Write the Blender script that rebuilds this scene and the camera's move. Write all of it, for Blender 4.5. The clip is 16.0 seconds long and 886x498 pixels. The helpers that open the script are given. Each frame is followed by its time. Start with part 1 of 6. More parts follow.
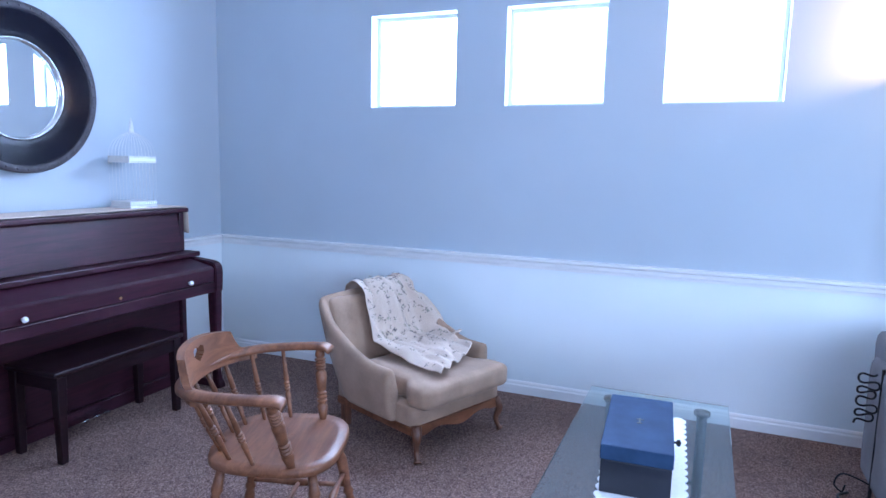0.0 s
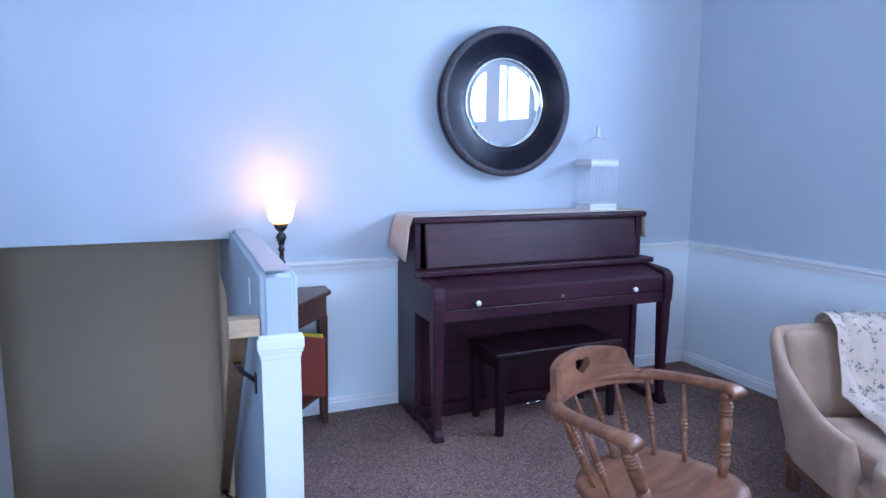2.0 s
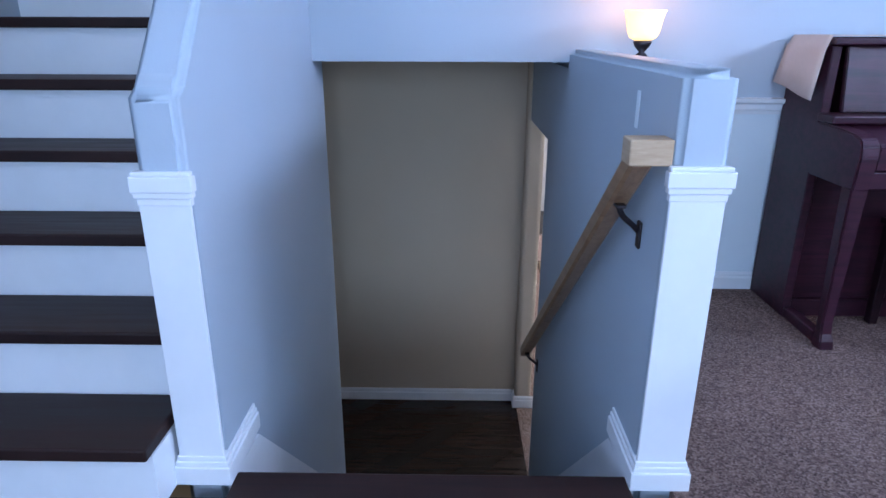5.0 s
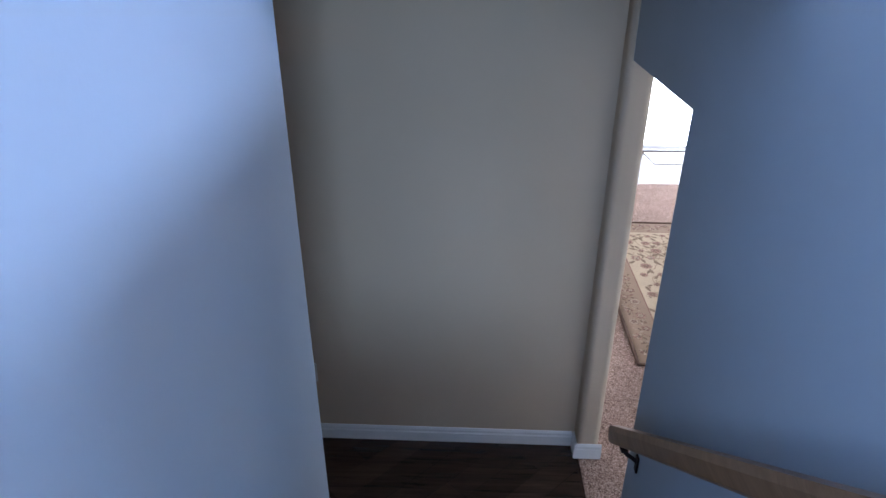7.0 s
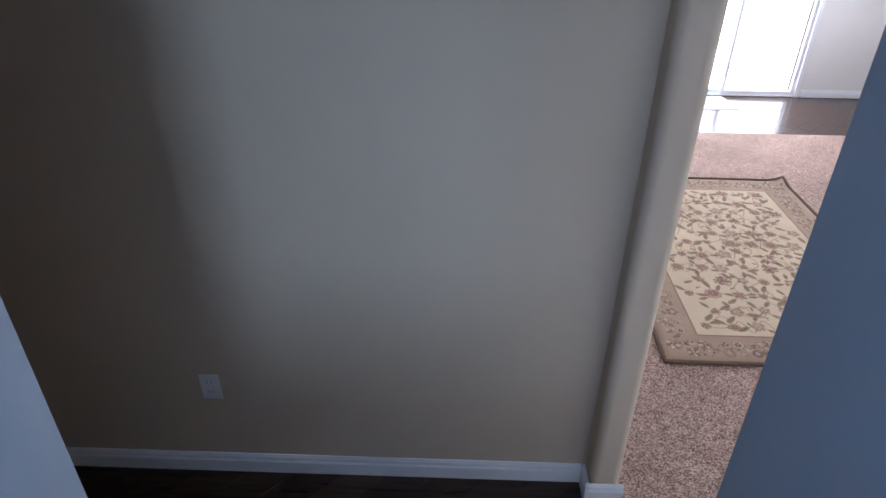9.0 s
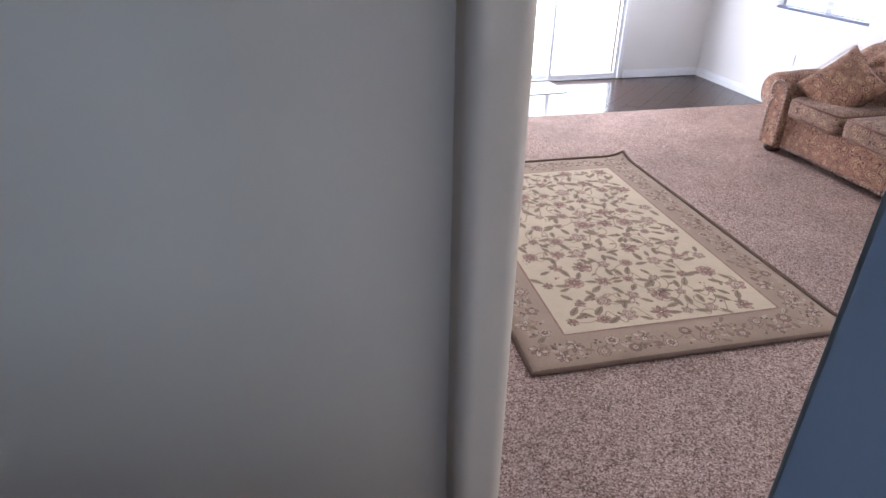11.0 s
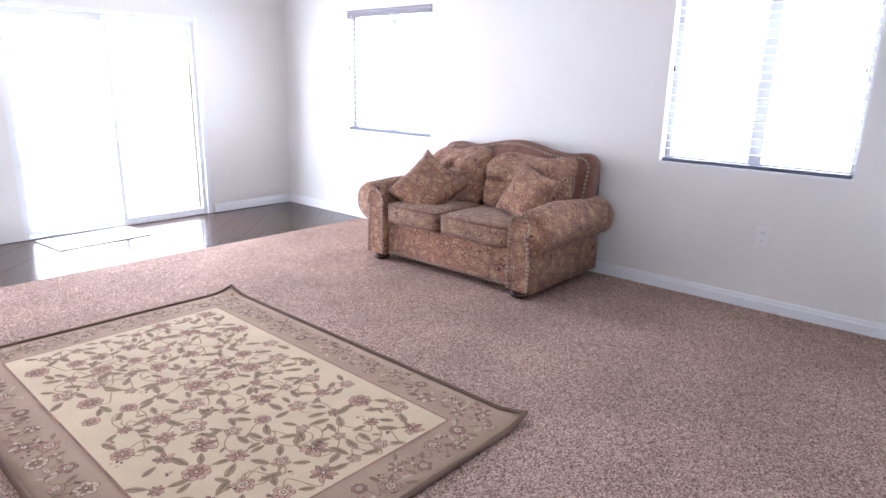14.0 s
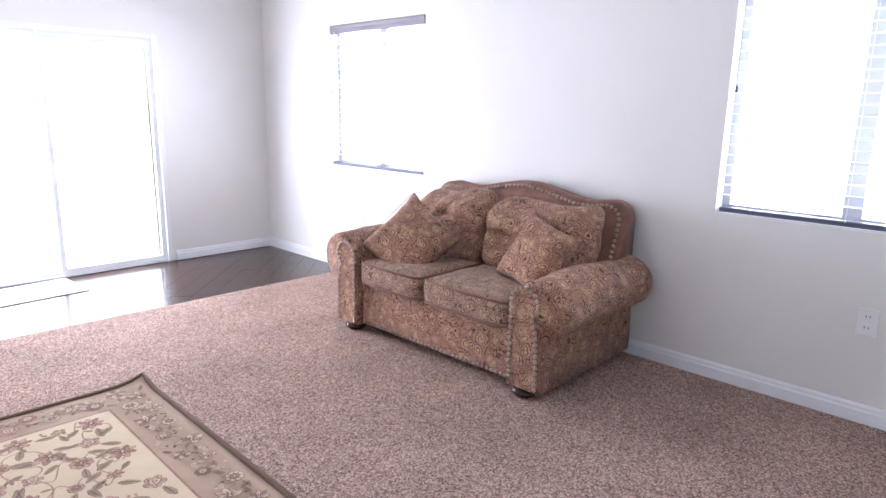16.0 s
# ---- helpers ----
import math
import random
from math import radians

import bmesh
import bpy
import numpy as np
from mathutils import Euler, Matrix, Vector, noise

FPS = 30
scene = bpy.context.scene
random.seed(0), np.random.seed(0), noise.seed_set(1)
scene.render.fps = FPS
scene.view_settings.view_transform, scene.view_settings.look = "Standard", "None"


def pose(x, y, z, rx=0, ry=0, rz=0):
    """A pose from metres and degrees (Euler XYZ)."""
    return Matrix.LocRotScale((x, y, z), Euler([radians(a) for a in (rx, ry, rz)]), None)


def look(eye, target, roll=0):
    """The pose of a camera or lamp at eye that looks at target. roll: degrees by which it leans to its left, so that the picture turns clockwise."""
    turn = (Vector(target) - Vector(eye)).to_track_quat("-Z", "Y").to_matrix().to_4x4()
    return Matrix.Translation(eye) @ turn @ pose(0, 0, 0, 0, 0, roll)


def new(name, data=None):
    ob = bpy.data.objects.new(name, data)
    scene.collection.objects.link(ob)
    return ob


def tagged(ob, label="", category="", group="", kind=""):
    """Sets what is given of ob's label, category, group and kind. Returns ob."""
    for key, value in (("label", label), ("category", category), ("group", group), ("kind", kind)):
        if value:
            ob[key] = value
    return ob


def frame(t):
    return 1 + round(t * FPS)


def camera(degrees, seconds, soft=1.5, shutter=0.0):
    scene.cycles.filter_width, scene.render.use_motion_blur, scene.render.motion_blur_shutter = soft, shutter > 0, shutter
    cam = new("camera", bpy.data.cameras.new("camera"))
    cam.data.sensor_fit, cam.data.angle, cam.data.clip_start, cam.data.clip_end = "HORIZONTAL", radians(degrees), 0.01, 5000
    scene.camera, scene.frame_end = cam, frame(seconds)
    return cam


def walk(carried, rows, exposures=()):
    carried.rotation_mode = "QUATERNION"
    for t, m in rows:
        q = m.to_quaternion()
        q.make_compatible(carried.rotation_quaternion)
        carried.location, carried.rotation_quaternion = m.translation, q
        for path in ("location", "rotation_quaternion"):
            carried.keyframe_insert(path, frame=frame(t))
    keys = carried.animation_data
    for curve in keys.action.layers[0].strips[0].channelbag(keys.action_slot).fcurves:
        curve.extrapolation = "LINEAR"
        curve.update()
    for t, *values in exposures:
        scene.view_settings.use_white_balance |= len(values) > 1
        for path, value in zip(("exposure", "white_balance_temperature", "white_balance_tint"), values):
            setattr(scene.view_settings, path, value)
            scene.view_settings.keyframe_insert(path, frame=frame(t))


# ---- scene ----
cam = camera(70.5, 16.0)

PATH = [
    (0, (0.156, -0.207, 1.384), (1.998, 0.527, 1.12), 1.3),
    (0.5, (0.372, -0.272, 1.364), (2.018, 0.832, 1.093), 1.0),
    (1, (0.524, -0.267, 1.384), (1.955, 1.103, 1.113), 0.9),
    (1.5, (0.597, -0.296, 1.385), (1.731, 1.328, 1.111), 0.6),
    (2, (0.607, -0.313, 1.382), (1.361, 1.519, 1.105), 0.3),
    (2.5, (0.575, -0.283, 1.368), (1.061, 1.637, 1.093), 0.3),
    (3, (0.514, -0.259, 1.322), (0.836, 1.696, 1.045), 0.2),
    (3.5, (0.452, -0.204, 1.263), (0.661, 1.763, 0.97), 0.3),
    (4, (0.425, -0.085, 1.192), (0.534, 1.873, 0.798), 0.3),
    (4.5, (0.39, 0.123, 1.143), (0.413, 2.05, 0.608), 0.3),
    (4.7, (0.367, 0.193, 1.128), (0.359, 2.104, 0.538), 0.3),
    (6.8, (0.168, 1.58, 1.068), (0.104, 3.37, 0.178), -0.1),
    (7, (0.194, 1.727, 1.043), (0.117, 3.505, 0.13), 0.1),
    (7.5, (0.24, 2.083, 0.982), (0.154, 3.818, -0.009), 0.0),
    (8, (0.23, 2.302, 0.864), (0.148, 4.013, -0.168), 0.1),
    (8.2, (0.225, 2.357, 0.821), (0.147, 4.068, -0.213), 0.2),
    (10.3, (0.479, 3.076, 0.253), (0.659, 4.801, -0.744), 0.4),
    (10.5, (0.508, 3.125, 0.224), (0.751, 4.847, -0.763), 0.2),
    (11, (0.521, 3.233, 0.157), (0.925, 4.939, -0.806), 0.8),
    (11.5, (0.53, 3.308, 0.099), (1.196, 4.971, -0.79), 0.9),
    (12, (0.589, 3.404, 0.009), (1.466, 5.007, -0.804), 1.1),
    (12.5, (0.639, 3.491, -0.082), (1.664, 5.052, -0.796), 1.15),
    (13, (0.679, 3.571, -0.104), (1.837, 5.062, -0.762), 1.2),
    (13.5, (0.725, 3.666, -0.177), (2.073, 5.03, -0.748), 1.3),
    (14, (0.889, 3.784, -0.153), (2.343, 5.054, -0.673), 1.25),
    (14.5, (1.062, 3.893, -0.159), (2.563, 5.129, -0.627), 1.25),
    (15, (1.284, 4.012, -0.168), (2.802, 5.236, -0.613), 1.25),
    (15.5, (1.538, 4.122, -0.152), (3.051, 5.353, -0.59), 1.25),
    (16, (1.775, 4.286, -0.168), (3.187, 5.633, -0.605), 1.15),
]
walk(cam, [(t, look(eye, target, roll)) for t, eye, target, roll in PATH],
     exposures=[(0.0, 0.66, 6500, 10), (2.5, 0.50, 6500, 10), (4.7, 0.40, 6500, 10), (8.0, 0.85, 6500, 10), (10.5, 0.75, 6500, 12), (12.5, 1.05, 6500, 12), (16.0, 1.0, 6500, 12)])

# ---- light ----
world = bpy.data.worlds.new("sky_world")
scene.world = world
world.use_nodes = True
wn = world.node_tree.nodes
sky = wn.new("ShaderNodeTexSky")
sky.sky_type = "NISHITA"
sky.sun_disc = False
sky.sun_elevation = radians(55)
sky.sun_rotation = radians(270)
world.node_tree.links.new(sky.outputs["Color"], wn["Background"].inputs["Color"])
wn["Background"].inputs["Strength"].default_value = 0.12

sun = new("sun", bpy.data.lights.new("sun", "SUN"))
sun.data.energy, sun.data.angle, sun.data.color = 3.0, radians(0.5), (1.0, 0.95, 0.88)
sun.matrix_world = look((0, 0, 30), (18, 0, 0))


def window_light(name, centre, toward, width, height, watts, colour):
    """Sky light standing in a window's opening."""
    lamp = bpy.data.lights.new(name, "AREA")
    lamp.shape, lamp.size, lamp.size_y, lamp.energy, lamp.color = "RECTANGLE", width, height, watts, colour
    ob = new(name, lamp)
    ob.matrix_world = look(centre, Vector(centre) + Vector(toward))
    return ob


SKY_BLUE = (0.425, 0.605, 1.0)
DAY = (0.775, 0.84, 1.0)
for wy in (1.477, 0.59, -0.30):
    window_light("window_daylight", (3.925, wy, 2.025), (-1, 0, -0.0), 0.56, 0.55, 45, SKY_BLUE)
# fill lamp for the whole living room, in an added south window out of view
window_light("south_fill_light", (1.05, -3.33, 1.45), (0, 1, 0), 1.5, 1.3, 102, (0.43, 0.64, 1.0))
# fill lamp added in an unseen west opening to brighten the east wall
window_light("west_fill_light", (-1.35, -1.75, 1.55), (1, 0, 0), 1.38, 1.3, 70, (0.51, 0.65, 1.0))
window_light("door_daylight", (3.07, 9.46, -0.54), (0, -1, 0), 1.46, 1.68, 62, (0.77, 0.82, 1.0))
window_light("window_daylight", (4.90, 7.86, -0.10), (-1, 0, 0), 1.02, 1.02, 30, DAY)
window_light("window_daylight", (4.90, 4.853, -0.10), (-1, 0, 0), 1.03, 1.02, 32, DAY)


# ---- materials ----
def nodes_of(name):
    m = bpy.data.materials.new(name)
    m.use_nodes = True
    nt = m.node_tree
    return m, nt, nt.nodes["Principled BSDF"]


def link(nt, a, b):
    nt.links.new(a, b)


def noise_tex(nt, scale, detail=4.0, rough=0.6, coord="Object", stretch=None, distort=0.0):
    tc = nt.nodes.new("ShaderNodeTexCoord")
    n = nt.nodes.new("ShaderNodeTexNoise")
    n.inputs["Scale"].default_value = scale
    n.inputs["Detail"].default_value = detail
    n.inputs["Roughness"].default_value = rough
    n.inputs["Distortion"].default_value = distort
    if stretch:
        mp = nt.nodes.new("ShaderNodeMapping")
        mp.inputs["Scale"].default_value = stretch
        link(nt, tc.outputs[coord], mp.inputs["Vector"])
        link(nt, mp.outputs["Vector"], n.inputs["Vector"])
    else:
        link(nt, tc.outputs[coord], n.inputs["Vector"])
    return n


def ramp(nt, source, stops):
    r = nt.nodes.new("ShaderNodeValToRGB")
    while len(r.color_ramp.elements) < len(stops):
        r.color_ramp.elements.new(0.5)
    for e, (p, c) in zip(r.color_ramp.elements, stops):
        e.position, e.color = p, (*c, 1)
    link(nt, source, r.inputs["Fac"])
    return r


def mix(nt, fac, a, b, mode="MIX"):
    m = nt.nodes.new("ShaderNodeMix")
    m.data_type, m.blend_type = "RGBA", mode
    for value, slot in ((fac, 0), (a, 6), (b, 7)):
        if hasattr(value, "is_linked"):
            link(nt, value, m.inputs[slot])
        elif slot == 0:
            m.inputs[0].default_value = value
        else:
            m.inputs[slot].default_value = (*value, 1)
    return m.outputs[2]


def bump(nt, bsdf, height, strength, distance):
    b = nt.nodes.new("ShaderNodeBump")
    b.inputs["Strength"].default_value, b.inputs["Distance"].default_value = strength, distance
    link(nt, height, b.inputs["Height"])
    link(nt, b.outputs["Normal"], bsdf.inputs["Normal"])


def scaled(c, k):
    return tuple(min(1, v * k) for v in c)


def plain(name, colour, rough=0.5, metal=0.0, vary=0.08, scale=3.0, relief=0.0, relief_scale=200.0, gloss=0.5):
    """A surface with faint large stains and a fine relief."""
    m, nt, bsdf = nodes_of(name)
    n = noise_tex(nt, scale)
    c = ramp(nt, n.outputs["Fac"], [(0.3, scaled(colour, 1 - vary)), (0.7, scaled(colour, 1 + vary))])
    link(nt, c.outputs["Color"], bsdf.inputs["Base Color"])
    bsdf.inputs["Roughness"].default_value = rough
    bsdf.inputs["Metallic"].default_value = metal
    bsdf.inputs["Specular IOR Level"].default_value = gloss
    if relief:
        bump(nt, bsdf, noise_tex(nt, relief_scale, 3).outputs["Fac"], relief, 0.002)
    return m


def wood(name, dark, light, rough=0.35, along=(14, 1.2, 14), scale=3.0, gloss=0.5, relief=0.05):
    m, nt, bsdf = nodes_of(name)
    grain = noise_tex(nt, scale, 8, 0.65, stretch=along, distort=0.6)
    c = ramp(nt, grain.outputs["Fac"], [(0.3, dark), (0.7, light)])
    big = noise_tex(nt, 2.2, 3)
    wear = ramp(nt, big.outputs["Fac"], [(0.35, (0.78, 0.78, 0.78)), (0.7, (1.1, 1.1, 1.1))])
    link(nt, mix(nt, 1.0, c.outputs["Color"], wear.outputs["Color"], "MULTIPLY"), bsdf.inputs["Base Color"])
    rr = ramp(nt, big.outputs["Fac"], [(0.3, (rough * 0.8,) * 3), (0.75, (min(1, rough * 1.35),) * 3)])
    link(nt, rr.outputs["Color"], bsdf.inputs["Roughness"])
    bsdf.inputs["Specular IOR Level"].default_value = gloss
    if relief:
        bump(nt, bsdf, grain.outputs["Fac"], relief, 0.002)
    return m


def wall_paint(name, colour, rough=0.6):
    """Rolled paint over orange-peel plaster."""
    m, nt, bsdf = nodes_of(name)
    big = noise_tex(nt, 0.9, 3)
    c = ramp(nt, big.outputs["Fac"], [(0.3, scaled(colour, 0.96)), (0.7, scaled(colour, 1.03))])
    scuff = noise_tex(nt, 14, 6, 0.7)
    s = ramp(nt, scuff.outputs["Fac"], [(0.70, (1, 1, 1)), (0.80, (0.955, 0.95, 0.945))])
    link(nt, mix(nt, 1.0, c.outputs["Color"], s.outputs["Color"], "MULTIPLY"), bsdf.inputs["Base Color"])
    bsdf.inputs["Roughness"].default_value = rough
    bsdf.inputs["Specular IOR Level"].default_value = 0.35
    bump(nt, bsdf, noise_tex(nt, 85, 2, 0.5).outputs["Fac"], 0.10, 0.003)
    return m


def carpet_mat(name, stops, tuft=330.0, patch=2.2):
    """Cut-pile carpet: flecked tufts, footprints and shade patches."""
    m, nt, bsdf = nodes_of(name)
    tc = nt.nodes.new("ShaderNodeTexCoord")
    vor = nt.nodes.new("ShaderNodeTexVoronoi")
    vor.inputs["Scale"].default_value = tuft * 0.55
    fine = noise_tex(nt, tuft, 3, 0.7)
    warp = nt.nodes.new("ShaderNodeMix")
    warp.data_type = "VECTOR"
    warp.inputs[0].default_value = 0.006
    link(nt, tc.outputs["Object"], warp.inputs[4])
    link(nt, fine.outputs["Color"], warp.inputs[5])
    link(nt, warp.outputs[1], vor.inputs["Vector"])
    cell = nt.nodes.new("ShaderNodeSeparateColor")
    link(nt, vor.outputs["Color"], cell.inputs["Color"])
    mid = noise_tex(nt, tuft * 0.5, 4, 0.75)
    add = nt.nodes.new("ShaderNodeMath")
    add.operation = "MULTIPLY_ADD"
    add.inputs[1].default_value = 0.45
    link(nt, cell.outputs["Red"], add.inputs[0])
    sub = nt.nodes.new("ShaderNodeMath")
    sub.operation = "MULTIPLY"
    sub.inputs[1].default_value = 0.58
    link(nt, mid.outputs["Fac"], sub.inputs[0])
    link(nt, sub.outputs[0], add.inputs[2])
    c = ramp(nt, add.outputs[0], stops)
    big = noise_tex(nt, patch, 4, 0.55)
    p = ramp(nt, big.outputs["Fac"], [(0.3, (0.84, 0.84, 0.84)), (0.7, (1.12, 1.12, 1.12))])
    link(nt, mix(nt, 1.0, c.outputs["Color"], p.outputs["Color"], "MULTIPLY"), bsdf.inputs["Base Color"])
    bsdf.inputs["Roughness"].default_value = 0.95
    bsdf.inputs["Specular IOR Level"].default_value = 0.1
    bsdf.inputs["Sheen Weight"].default_value = 0.06
    hh = nt.nodes.new("ShaderNodeMath")
    hh.operation = "ADD"
    link(nt, add.outputs[0], hh.inputs[0])
    link(nt, fine.outputs["Fac"], hh.inputs[1])
    bump(nt, bsdf, hh.outputs[0], 0.75, 0.008)
    return m


def fabric(name, colour, vary=0.12, weave=420.0, patch=5.0, sheen=0.3):
    m, nt, bsdf = nodes_of(name)
    big = noise_tex(nt, patch, 5, 0.6)
    c = ramp(nt, big.outputs["Fac"], [(0.3, scaled(colour, 1 - vary)), (0.72, scaled(colour, 1 + vary))])
    fine = noise_tex(nt, weave, 2)
    f = ramp(nt, fine.outputs["Fac"], [(0.3, (0.86, 0.86, 0.86)), (0.7, (1.08, 1.08, 1.08))])
    link(nt, mix(nt, 1.0, c.outputs["Color"], f.outputs["Color"], "MULTIPLY"), bsdf.inputs["Base Color"])
    bsdf.inputs["Roughness"].default_value = 0.9
    bsdf.inputs["Specular IOR Level"].default_value = 0.2
    bsdf.inputs["Sheen Weight"].default_value = sheen * 0.25
    bump(nt, bsdf, fine.outputs["Fac"], 0.35, 0.002)
    return m


def paisley(name, ground, figure, line, scale=13.0):
    """Chenille with curling leaf figures drawn in thin darker lines."""
    m, nt, bsdf = nodes_of(name)
    tc = nt.nodes.new("ShaderNodeTexCoord")
    w = noise_tex(nt, 9.0, 2, 0.5)
    warp = nt.nodes.new("ShaderNodeMix")
    warp.data_type = "VECTOR"
    warp.inputs[0].default_value = 0.10
    link(nt, tc.outputs["Object"], warp.inputs[4])
    link(nt, w.outputs["Color"], warp.inputs[5])

    def figures(size, rings_in, lo, hi):
        vor = nt.nodes.new("ShaderNodeTexVoronoi")
        vor.inputs["Scale"].default_value = size
        link(nt, warp.outputs[1], vor.inputs["Vector"])
        mul = nt.nodes.new("ShaderNodeMath")
        mul.operation = "MULTIPLY"
        mul.inputs[1].default_value = rings_in
        link(nt, vor.outputs["Distance"], mul.inputs[0])
        wave = nt.nodes.new("ShaderNodeMath")
        wave.operation = "SINE"
        link(nt, mul.outputs[0], wave.inputs[0])
        return vor, ramp(nt, wave.outputs[0], [(lo, (0, 0, 0)), (hi, (1, 1, 1))])
    vor, big_lines = figures(scale, 30.0, 0.45, 0.85)
    small, fine_lines = figures(scale * 2.4, 19.0, 0.45, 0.9)
    body = ramp(nt, vor.outputs["Distance"], [(0.15, figure), (0.55, ground)])
    gaps = noise_tex(nt, 15, 3, 0.6)
    broken = ramp(nt, gaps.outputs["Fac"], [(0.36, (0.2, 0.2, 0.2)), (0.52, (0.95, 0.95, 0.95))])
    c0 = mix(nt, mix(nt, 1.0, fine_lines.outputs["Color"], (0.55, 0.55, 0.55), "MULTIPLY"), body.outputs["Color"], line)
    c1 = mix(nt, mix(nt, 1.0, big_lines.outputs["Color"], broken.outputs["Color"], "MULTIPLY"), c0, line)
    big = noise_tex(nt, 3.0, 3, 0.55)
    p = ramp(nt, big.outputs["Fac"], [(0.3, (0.84, 0.86, 0.86)), (0.7, (1.12, 1.08, 1.06))])
    fine = noise_tex(nt, 190, 3, 0.7)
    f = ramp(nt, fine.outputs["Fac"], [(0.3, (0.80, 0.80, 0.80)), (0.7, (1.14, 1.14, 1.14))])
    c2 = mix(nt, 1.0, c1, p.outputs["Color"], "MULTIPLY")
    link(nt, mix(nt, 1.0, c2, f.outputs["Color"], "MULTIPLY"), bsdf.inputs["Base Color"])
    bsdf.inputs["Roughness"].default_value = 0.9
    bsdf.inputs["Specular IOR Level"].default_value = 0.15
    bsdf.inputs["Sheen Weight"].default_value = 0.10
    bump(nt, bsdf, fine.outputs["Fac"], 0.4, 0.003)
    return m


def floor_wood(name, dark, light, rough):
    m, nt, bsdf = nodes_of(name)
    grain = noise_tex(nt, 2.5, 8, 0.65, stretch=(1.0, 16, 1.0), distort=0.5)
    info = nt.nodes.new("ShaderNodeObjectInfo")
    c = ramp(nt, grain.outputs["Fac"], [(0.3, dark), (0.7, light)])
    r = ramp(nt, info.outputs["Random"], [(0.0, (0.75, 0.75, 0.75)), (1.0, (1.25, 1.22, 1.2))])
    link(nt, mix(nt, 1.0, c.outputs["Color"], r.outputs["Color"], "MULTIPLY"), bsdf.inputs["Base Color"])
    rr = ramp(nt, grain.outputs["Fac"], [(0.3, (rough * 0.85,) * 3), (0.7, (rough * 1.3,) * 3)])
    link(nt, rr.outputs["Color"], bsdf.inputs["Roughness"])
    bump(nt, bsdf, grain.outputs["Fac"], 0.06, 0.002)
    return m


BLUE_PAINT = wall_paint("grey_blue_wall_paint", (0.42, 0.485, 0.55))
PALE_PAINT = wall_paint("pale_wainscot_paint", (0.76, 0.83, 0.875), 0.45)
GREIGE = wall_paint("greige_wall_paint", (0.60, 0.485, 0.365), 0.85)
ROOM_PAINT = wall_paint("off_white_wall_paint", (0.772, 0.752, 0.726))
CEILING_PAINT = wall_paint("white_ceiling_paint", (0.78, 0.78, 0.77))
TRIM_WHITE = plain("white_trim_paint", (0.80, 0.81, 0.83), 0.35, vary=0.03, scale=6, relief=0.05, relief_scale=60)
HALL_DOOR = plain("beige_door_paint", (0.42, 0.36, 0.30), 0.45, vary=0.04)
CARPET_UP = carpet_mat("taupe_flecked_carpet", [(0.22, (0.060, 0.029, 0.023)), (0.45, (0.182, 0.101, 0.083)), (0.6, (0.270, 0.163, 0.136)), (0.8, (0.43, 0.285, 0.240))], 340)
CARPET_LOW = carpet_mat("rosy_beige_carpet", [(0.25, (0.10, 0.052, 0.036)), (0.45, (0.350, 0.220, 0.174)), (0.6, (0.530, 0.362, 0.292)), (0.78, (0.80, 0.612, 0.508))], 345)
DARK_TREAD = floor_wood("espresso_stair_wood", (0.012, 0.0045, 0.004), (0.036, 0.015, 0.013), 0.48)
DARK_TREAD.node_tree.nodes["Principled BSDF"].inputs["Specular IOR Level"].default_value = 0.25
DARK_FLOOR = floor_wood("espresso_floor_wood", (0.018, 0.009, 0.006), (0.06, 0.034, 0.025), 0.19)
NOSE_WOOD = wood("brown_landing_wood", (0.10, 0.065, 0.045), (0.22, 0.15, 0.11), 0.4, (1.2, 14, 14))
PIANO_WOOD = wood("mahogany_piano_lacquer", (0.016, 0.0036, 0.009), (0.058, 0.0115, 0.025), 0.42, (1.2, 10, 14), gloss=0.34, relief=0.02)
TABLE_WOOD = wood("red_brown_table_wood", (0.04, 0.012, 0.008), (0.13, 0.04, 0.024), 0.32, (1.2, 12, 12))
MAPLE = wood("honey_maple_chair_wood", (0.105, 0.035, 0.017), (0.275, 0.108, 0.054), 0.42, (1.4, 9, 9), gloss=0.4, relief=0.03)
OAK = wood("honey_oak_handrail_wood", (0.20, 0.098, 0.048), (0.37, 0.21, 0.115), 0.34, (12, 1.4, 12), gloss=0.5)
OAK_END = wood("pale_oak_end_grain", (0.44, 0.29, 0.17), (0.60, 0.43, 0.28), 0.5, (4, 4, 30))
LEG_WOOD = wood("dark_cherry_leg_wood", (0.075, 0.026, 0.014), (0.20, 0.080, 0.045), 0.35, (8, 8, 1.5))
BENCH_WOOD = wood("near_black_bench_wood", (0.006, 0.002, 0.004), (0.022, 0.006, 0.010), 0.38, (1.2, 10, 14), gloss=0.35, relief=0.02)
BUN_WOOD = wood("cherry_bun_foot_wood", (0.025, 0.008, 0.006), (0.09, 0.028, 0.018), 0.22, (3, 3, 3))
METAL_DARK = plain("dark_bronze_metal", (0.06, 0.05, 0.055), 0.4, 0.9, 0.2, 30)
IRON = plain("black_wrought_iron", (0.02, 0.02, 0.022), 0.45, 0.6, 0.2, 30)
CHROME = plain("polished_nickel", (0.72, 0.72, 0.74), 0.14, 1.0, 0.05, 20)
BRASS = plain("aged_brass", (0.62, 0.42, 0.18), 0.3, 1.0, 0.15, 20)
NAIL = plain("antique_nailhead_bronze", (0.42, 0.33, 0.27), 0.28, 0.9, 0.2, 60)
WHITE_KNOB = plain("white_porcelain", (0.82, 0.82, 0.83), 0.12, vary=0.02)
